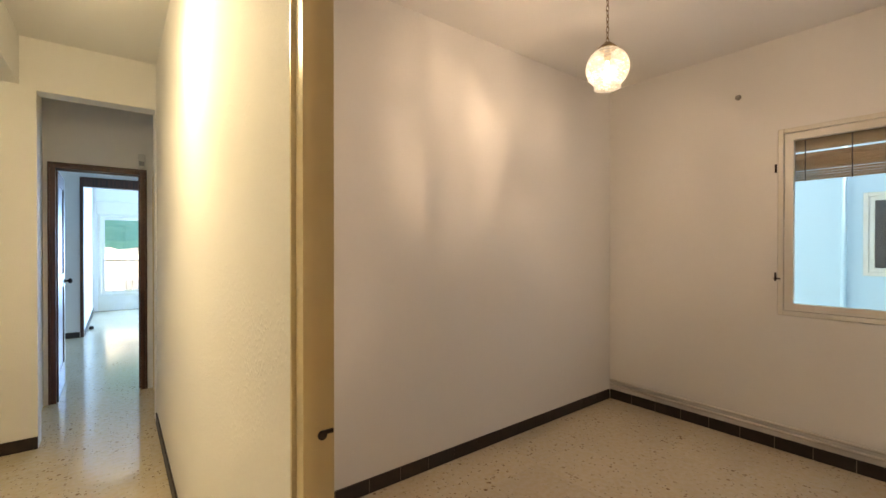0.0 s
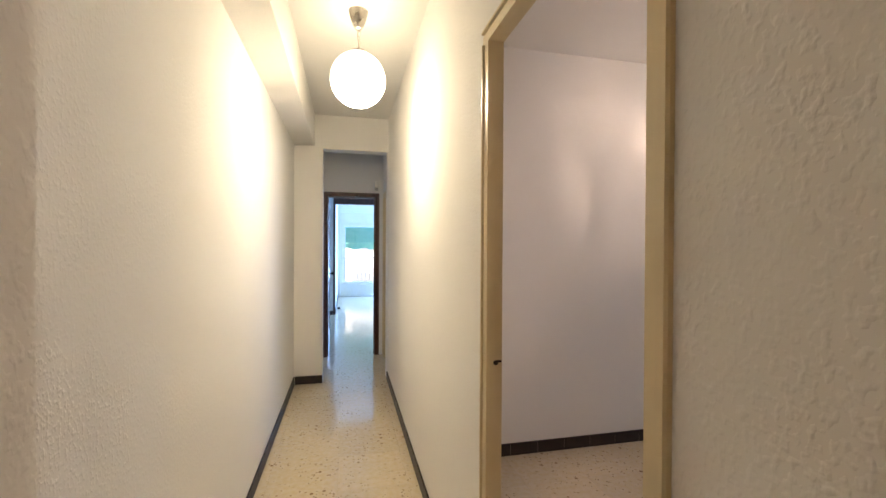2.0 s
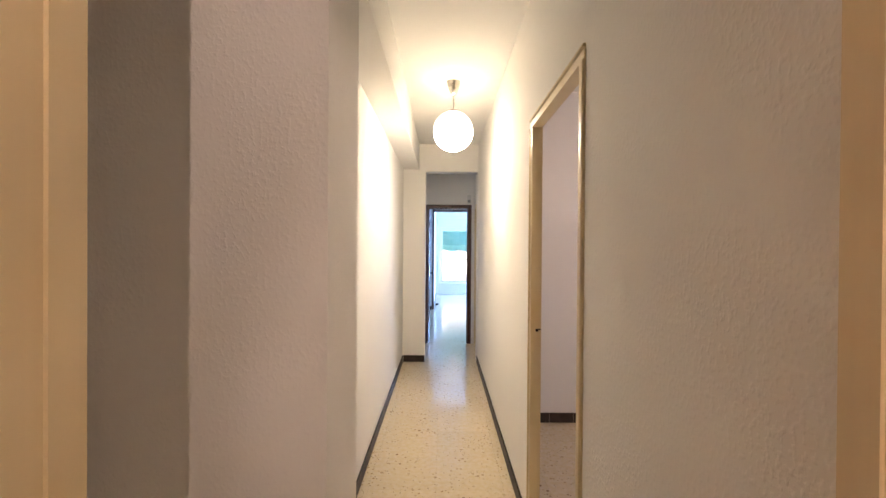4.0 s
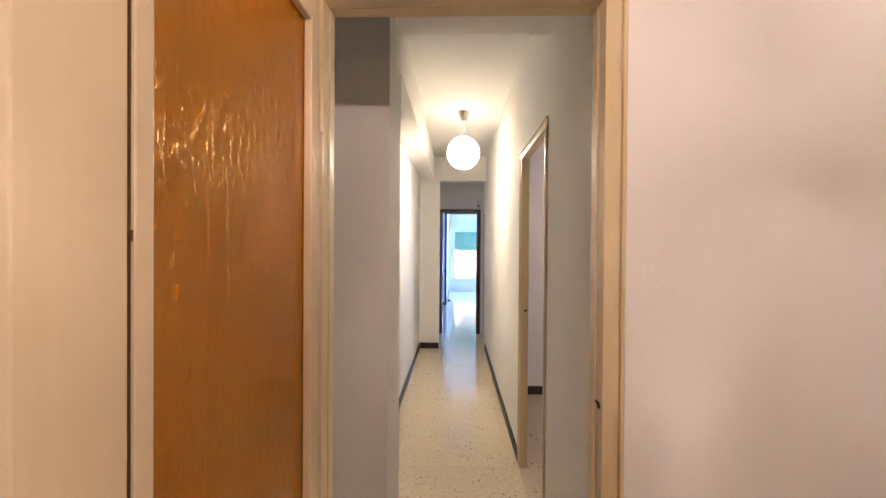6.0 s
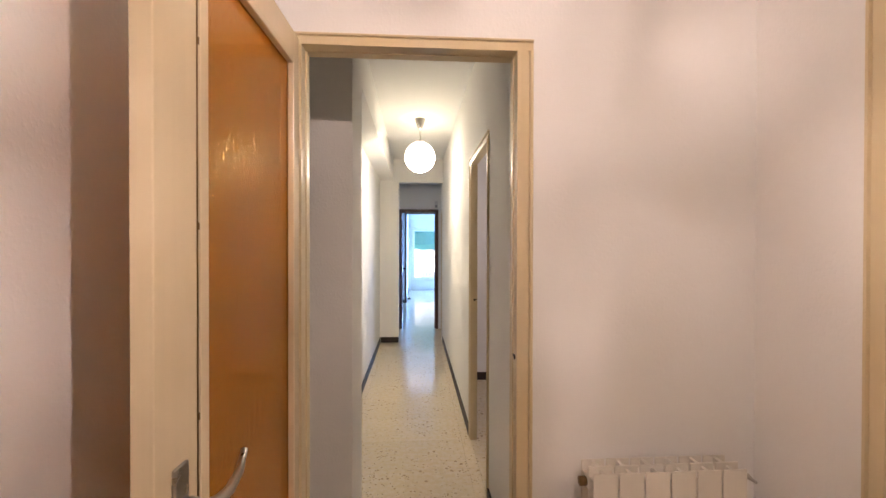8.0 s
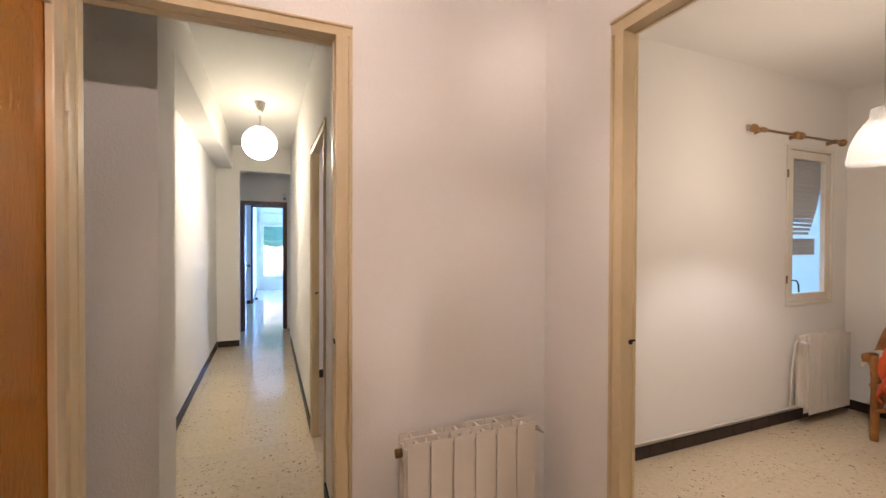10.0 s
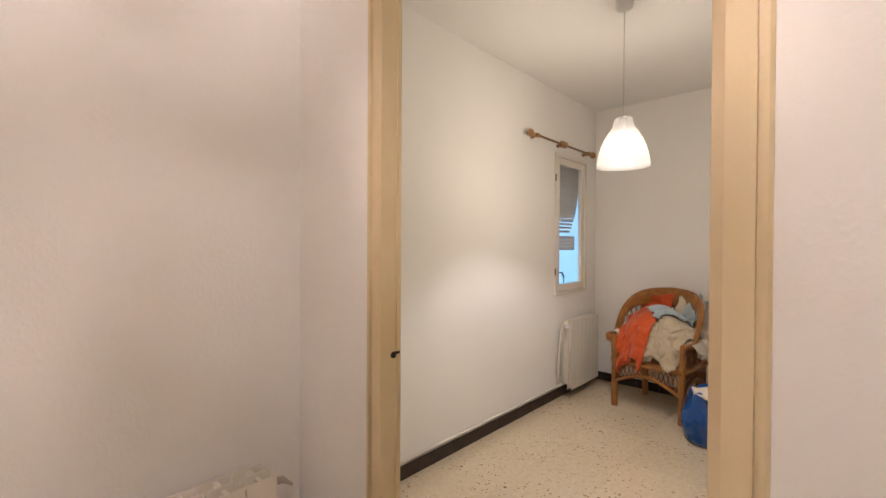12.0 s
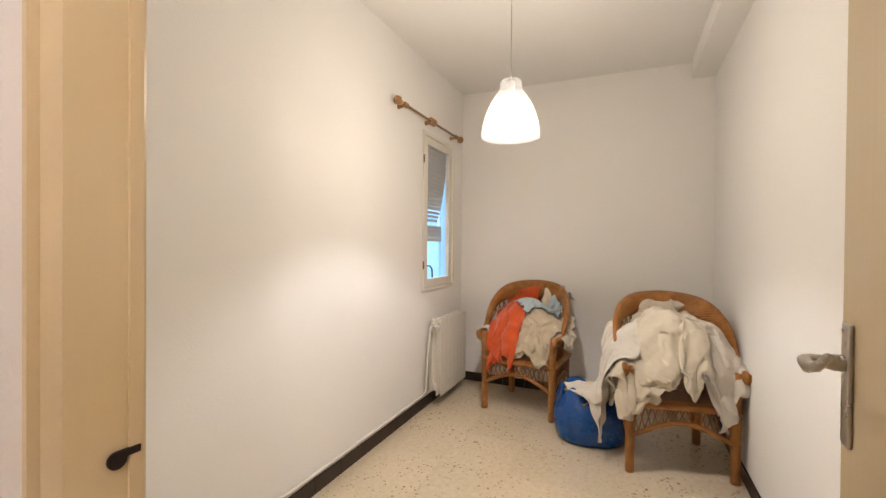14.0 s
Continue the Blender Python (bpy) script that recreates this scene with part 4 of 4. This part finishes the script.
def wicker_chair(name, label, at):
    ch = thing(name, label, "armchair", at, "wicker armchairs")
    # broad woven rim
    bm = bmesh.new()
    n = 56
    rows = []
    for i in range(n + 1):
        s = -1 + 2 * i / n
        p = rim_point(s)
        base = seat_point(s)
        up = ((p - base).normalized() * (1 - abs(s) ** 3) + Vector((0, 0, 1.0)) * abs(s) ** 3).normalized()
        out = Vector((p.x, p.y * 0.8, 0)).normalized()
        wd = 0.032 + 0.054 * max(0.0, 1 - abs(s) / 0.85)
        prof = [(-wd, -0.010), (-wd * 0.6, -0.020), (0, -0.022), (wd * 0.8, -0.016), (wd, 0.004), (wd * 0.7, 0.018), (0, 0.020), (-wd, 0.010)]
        rows.append([bm.verts.new(p + up * (u - wd * 0.4) + out * v) for u, v in prof])
    for a, b in zip(rows, rows[1:]):
        for k in range(8):
            bm.faces.new((a[k], a[(k + 1) % 8], b[(k + 1) % 8], b[k]))
    bm.faces.new(rows[0][::-1])
    bm.faces.new(rows[-1])
    part("rim", bm, WICKER, ch, "broad plaited wicker rim", smooth=True)
    # lattice of back and arms
    bm = bmesh.new()
    for i in range(30):
        for d in (-1, 1):
            pts = []
            for k in range(7):
                v = k / 6
                s = -0.97 + 1.94 * i / 29 + d * 0.10 * (v - 0.5) * 2
                s = max(-0.98, min(0.98, s))
                p = seat_point(s).lerp(rim_point(s), v * 0.93)
                pts.append(p + Vector((p.x, p.y, 0)).normalized() * (0.004 * d))
            tube(bm, pts, 0.0042, 5)
    part("back_lattice", bm, CANE, ch, "diamond cane lattice", smooth=True)
    # seat
    part("seat", boxes((-CW, CW, -CD, CD * 0.85, SEAT - 0.045, SEAT), bevel=0.015), WICKER, ch, "woven wicker seat")
    # legs
    for x, y, z1 in ((-CW + 0.01, -CD + 0.01, 0.60), (CW - 0.01, -CD + 0.01, 0.60), (-CW * 0.8, CD * 0.75, SEAT), (CW * 0.8, CD * 0.75, SEAT)):
        bm = bmesh.new()
        zs = [z1 * k / 22 for k in range(23)]
        tube(bm, [(x + 0.012 * (x / CW) * max(0, z - SEAT) / 0.18, y, z) for z in zs], [0.024 + 0.0018 * (k % 2) for k in range(23)], 12)
        part("leg", bm, WICKER, ch, "plaited wicker leg", smooth=True)
    # apron: rail, arch and lattice on the front and both sides
    for side, (ax, ay, bx, by) in enumerate(((-CW, -CD, CW, -CD), (-CW, -CD, -CW, CD * 0.75), (CW, -CD, CW, CD * 0.75))):
        a, b = Vector((ax, ay, 0)), Vector((bx, by, 0))

        def arch(u):
            return 0.205 + 0.095 * math.sin(math.pi * u) ** 1.2

        bm = bmesh.new()
        tube(bm, [a.lerp(b, u) + Vector((0, 0, SEAT - 0.03)) for u in (0, 0.5, 1)], 0.020, 10)
        part("apron_rail", bm, WICKER, ch, "plaited wicker rail", smooth=True)
        bm = bmesh.new()
        tube(bm, [a.lerp(b, k / 20) + Vector((0, 0, arch(k / 20))) for k in range(21)], 0.014, 10)
        part("apron_arch", bm, WICKER, ch, "curved plaited wicker brace", smooth=True)
        bm = bmesh.new()
        for i in range(17):
            for d in (-1, 1):
                u0, u1 = i / 16 - d * 0.035, i / 16 + d * 0.035
                u0, u1 = max(0.02, min(0.98, u0)), max(0.02, min(0.98, u1))
                tube(bm, [a.lerp(b, u0) + Vector((0, 0, arch(u0))), a.lerp(b, u1) + Vector((0, 0, SEAT - 0.03))], 0.0042, 5)
        part("apron_lattice", bm, CANE, ch, "diamond cane lattice", smooth=True)
    return ch


class Pile:
    """Heights, on a 1.5 cm raster, of what a cloth can come to lie on."""

    def __init__(self, heights):
        self.g, self.lo, self.n = 0.015, -0.75, 100
        self.h = np.array([[heights(self.lo + i * self.g, self.lo + j * self.g) for j in range(self.n)] for i in range(self.n)])

    def at(self, x, y):
        u = np.clip((x - self.lo) / self.g, 0, self.n - 1.001)
        v = np.clip((y - self.lo) / self.g, 0, self.n - 1.001)
        i, j = u.astype(int), v.astype(int)
        a, b = u - i, v - j
        h = self.h
        return h[i, j] * (1 - a) * (1 - b) + h[i + 1, j] * a * (1 - b) + h[i, j + 1] * (1 - a) * b + h[i + 1, j + 1] * a * b

    def add(self, p):
        i = np.clip(((p[..., 0] - self.lo) / self.g).round().astype(int), 0, self.n - 1).ravel()
        j = np.clip(((p[..., 1] - self.lo) / self.g).round().astype(int), 0, self.n - 1).ravel()
        np.maximum.at(self.h, (i, j), p[..., 2].ravel() + 0.006)


def drape(pile, size, squeeze, centre, turn, seed, ruffle=0.10, n=54, steps=210, start=None):
    """Lets a rumpled cloth fall on the pile; returns its grid of points."""
    rng = np.random.RandomState(seed)
    m = max(8, int(n * size[1] / size[0]))
    rest = size[0] / (n - 1)
    u, v = np.meshgrid(np.linspace(-0.5, 0.5, n), np.linspace(-0.5, 0.5, m), indexing="ij")
    sq = squeeze if isinstance(squeeze, tuple) else (squeeze, squeeze)
    x, y = u * size[0] * sq[0], v * size[1] * sq[1]
    z = np.zeros_like(x)
    for k in range(9):
        f, ph, dr = rng.uniform(1.4, 4.8), rng.uniform(0, 6.3), rng.uniform(0, 6.3)
        z += np.sin((u * math.cos(dr) + v * math.sin(dr)) * f * 6.3 + ph) / (1 + 0.4 * k)
    z = z * ruffle * 0.45 + rng.normal(0, 0.004, z.shape)
    ca, sa = math.cos(turn), math.sin(turn)
    p = np.stack([x * ca - y * sa + centre[0], x * sa + y * ca + centre[1], z], -1)
    p[..., 2] += max(0.02, float((pile.at(p[..., 0], p[..., 1]) - z).max())) + 0.02 if start is None else start
    vel = np.zeros_like(p)
    dt = 1 / 60
    for st in range(steps):
        vel[..., 2] -= 9.8 * dt
        vel *= 0.965
        q = p + vel * dt
        for it in range(7):
            for (sa_, sb_, r) in (((slice(0, -1), slice(None)), (slice(1, None), slice(None)), rest), ((slice(None), slice(0, -1)), (slice(None), slice(1, None)), rest),
                                  ((slice(0, -1), slice(0, -1)), (slice(1, None), slice(1, None)), rest * 1.414), ((slice(1, None), slice(0, -1)), (slice(0, -1), slice(1, None)), rest * 1.414),
                                  ((slice(0, -3), slice(None)), (slice(3, None), slice(None)), None), ((slice(None), slice(0, -3)), (slice(None), slice(3, None)), None)):
                d = q[sb_] - q[sa_]
                ln = np.sqrt((d * d).sum(-1, keepdims=True)) + 1e-9
                if r is None:
                    c = d * (np.minimum(0, ln - rest * 1.75) / ln * 0.22)
                else:
                    c = d * ((ln - r) / ln * 0.42)
                q[sa_] += c * 0.5
                q[sb_] -= c * 0.5
        h = pile.at(q[..., 0], q[..., 1]) + 0.007
        under = q[..., 2] < h
        lift = np.minimum(h - q[..., 2], 0.03)
        q[..., 2] = np.where(under, q[..., 2] + lift, q[..., 2])
        fr = under[..., None] * 0.75
        q[..., :2] = q[..., :2] * (1 - fr) + p[..., :2] * fr
        vel = (q - p) / dt
        sp = np.sqrt((vel * vel).sum(-1, keepdims=True))
        vel *= np.minimum(1, 1.6 / (sp + 1e-9))
        p = q
    for k in range(2):
        s = p.copy()
        s[1:-1] += 0.22 * (p[2:] + p[:-2] - 2 * p[1:-1])
        s[:, 1:-1] += 0.22 * (p[:, 2:] + p[:, :-2] - 2 * p[:, 1:-1])
        p = s
    # creases, raised along the surface's own normal
    du, dv = np.gradient(p, axis=0), np.gradient(p, axis=1)
    nrm = np.cross(du, dv)
    nrm /= np.sqrt((nrm * nrm).sum(-1, keepdims=True)) + 1e-9
    nrm *= np.sign(nrm[..., 2:3] + 1e-6)
    cr = np.zeros(p.shape[:2])
    tw = rng.uniform(0, 3.1)
    for i in range(n):
        for j in range(m):
            a, b = u[i, j] * size[0], v[i, j] * size[1]
            wx, wy = noise.noise(Vector((a * 5, b * 5, seed))), noise.noise(Vector((a * 5, b * 5, seed + 9)))
            a1, b1 = a * math.cos(tw) + b * math.sin(tw) + 0.10 * wx, b * math.cos(tw) - a * math.sin(tw) + 0.10 * wy
            cr[i, j] = 0.030 * (0.5 - abs(noise.noise(Vector((a1 * 13, b1 * 5, seed * 1.7))))) + 0.016 * (0.5 - abs(noise.noise(Vector((b1 * 26, a1 * 11, seed * 2.3)))))
    p = p + nrm * cr[..., None]
    p[..., 2] = np.maximum(p[..., 2], 0.006)
    pile.add(p)
    return p


def cloth_thing(name, label, p, mat, at, category="cloth", group="piled cloths"):
    n, m = p.shape[:2]
    me = bpy.data.meshes.new(name)
    ids = np.arange(n * m).reshape(n, m)
    faces = np.stack([ids[:-1, :-1], ids[1:, :-1], ids[1:, 1:], ids[:-1, 1:]], -1).reshape(-1, 4)
    me.from_pydata(p.reshape(-1, 3).tolist(), [], faces.tolist())
    me.polygons.foreach_set("use_smooth", [True] * len(me.polygons))
    me.materials.append(mat)
    ob = new(name, me)
    ob.matrix_world = at
    so = ob.modifiers.new("thickness", "SOLIDIFY")
    so.thickness = 0.004
    sm = ob.modifiers.new("round", "SUBSURF")
    sm.levels = sm.render_levels = 1
    return tagged(ob, label, category, group)


def chair_heights(heap, spread=0.25, forward=0.0, wide=0.32):
    """The chair's own top faces and a rounded heap of stuff on its seat."""
    def f(x, y):
        h = 0.0
        if abs(x) < 0.335 and -0.30 < y < 0.29:
            h = SEAT
            rr = (x / wide) ** 2 + ((y - 0.04 + forward) / spread) ** 2
            h += heap * max(0.0, 1 - rr) ** 0.6 * (1 + 0.30 * noise.noise(Vector((x * 7.5, y * 7.5, heap * 30))))
            if abs(x) > 0.265:
                h = max(h, 0.60 + (0.30 * max(0.0, (y + 0.02) / 0.25)))
            if y > 0.17:
                h = max(h, 0.62 + 0.29 * max(0.0, 1 - (x / 0.30) ** 4))
        return h
    return f


AT_A = pose(3.915, -0.058, 0, 0, 0, -97)
AT_B = pose(3.434, -1.020, 0, 0, 0, -80)
wicker_chair("wicker_armchair", "brown wicker armchair heaped with orange and white cloths", AT_A)
wicker_chair("wicker_armchair", "brown wicker armchair heaped with white cloths, beside the wall", AT_B)

pile = Pile(chair_heights(0.33, 0.27, 0.03, 0.37))
cloth_thing("white_cloth", "crumpled cream cotton cloth on the wicker seat", drape(pile, (1.20, 1.00), 0.44, (0.05, -0.01), 0.3, 3, 0.18, 66, 150), WHITE_CLOTH, AT_A)
cloth_thing("beige_cloth", "crumpled beige cloth hanging over the seat front", drape(pile, (0.70, 0.60), (0.42, 0.55), (0.10, -0.14), 1.3, 5, 0.17, 56, 150), BEIGE_CLOTH, AT_A)
cloth_thing("white_cloth", "crumpled white cloth hanging over the chair arm", drape(pile, (0.70, 0.50), (0.46, 0.46), (-0.23, -0.08), 0.5, 8, 0.14, 50, 150), WHITE_CLOTH_B, AT_A)
cloth_thing("orange_cloth", "crumpled orange cloth draped down the armchair", drape(pile, (1.15, 0.70), (0.58, 0.26), (-0.10, -0.04), 1.50, 11, 0.20, 72, 150), ORANGE_CLOTH, AT_A)
cloth_thing("blue_garment", "pale blue garment slung over the chair back", drape(pile, (0.80, 0.42), (0.66, 0.22), (0.12, 0.08), 1.0, 14, 0.12, 60, 150), BLUE_CLOTH, AT_A)

seat_b = chair_heights(0.40, 0.33, 0.06, 0.40)
pile = Pile(lambda x, y: max(seat_b(x, y), 0.35 if (x + 0.44) ** 2 + (y - 0.11) ** 2 < 0.19 ** 2 else 0.0))
cloth_thing("white_cloth", "large crumpled white cloth heaped on the armchair", drape(pile, (1.40, 1.15), 0.45, (-0.08, -0.04), 0.4, 21, 0.30, 90, 150), WHITE_CLOTH, AT_B)
cloth_thing("white_cloth", "white cotton cloth hanging down from the chair arm", drape(pile, (0.80, 0.60), (0.62, 0.52), (-0.30, -0.04), 0.15, 29, 0.14, 60, 150), WHITE_CLOTH_B, AT_B)
cloth_thing("white_cloth", "crumpled white lace cloth over the chair arm", drape(pile, (1.10, 0.95), (0.46, 0.42), (0.20, -0.06), 1.0, 25, 0.26, 70, 150), WHITE_CLOTH_B, AT_B)
cloth_thing("white_cloth", "crumpled cream cloth hanging over the seat front", drape(pile, (0.72, 0.62), (0.50, 0.44), (-0.02, -0.17), 1.4, 33, 0.22, 54, 150), WHITE_CLOTH, AT_B)

# blue bag
BAG = mat_plain("blue_plastic", (0.006, 0.075, 0.32), 0.28, 0, 0.35, 6)
bag = thing("blue_bag", "blue plastic sack full of cloth standing on the floor", "bag", pose(3.49, -0.560, 0, 0, 0, 8))
bm = bmesh.new()
rings = []
prof = [(0.60, 0.0), (0.86, 0.004), (0.97, 0.025), (1.05, 0.07), (1.10, 0.13), (1.11, 0.18), (1.06, 0.23), (0.97, 0.275), (0.90, 0.305), (0.88, 0.325), (0.84, 0.33), (0.81, 0.305), (0.78, 0.26)]
N = 72
for r, z in prof:
    ring = []
    for i in range(N):
        a = 2 * math.pi * i / N
        sq = (abs(math.cos(a)) ** 3.2 + abs(math.sin(a)) ** 3.2) ** (-1 / 3.2)
        wob = 1 + 0.10 * noise.noise(Vector((math.cos(a) * 1.8, math.sin(a) * 1.8, z * 5))) + 0.05 * (0.4 - abs(noise.noise(Vector((math.cos(a) * 5, math.sin(a) * 5, z * 9)))))
        zz = z + (0.09 * noise.noise(Vector((math.cos(a) * 1.7, math.sin(a) * 1.7, 3.0))) * min(1.0, (z - 0.2) / 0.1) if z > 0.2 else 0)
        ring.append(bm.verts.new((0.19 * r * sq * wob * math.cos(a), 0.205 * r * sq * wob * math.sin(a), zz)))
    rings.append(ring)
for a, b in zip(rings, rings[1:]):
    for i in range(N):
        bm.faces.new((a[i], a[(i + 1) % N], b[(i + 1) % N], b[i]))
bm.faces.new(rings[0][::-1])
part("sack", bm, BAG, bag, "shiny blue plastic sack", smooth=True)
bp = Pile(lambda x, y: 0.27 + 0.07 * max(0.0, 1 - (x / 0.14) ** 2 - (y / 0.15) ** 2))
cloth_thing("yellow_cloth", "yellow cloth stuffed in the blue bag", drape(bp, (0.36, 0.34), 0.66, (0, 0), 0.5, 41, 0.05, 30, 120), YELLOW_CLOTH, pose(3.49, -0.560, 0, 0, 0, 8))
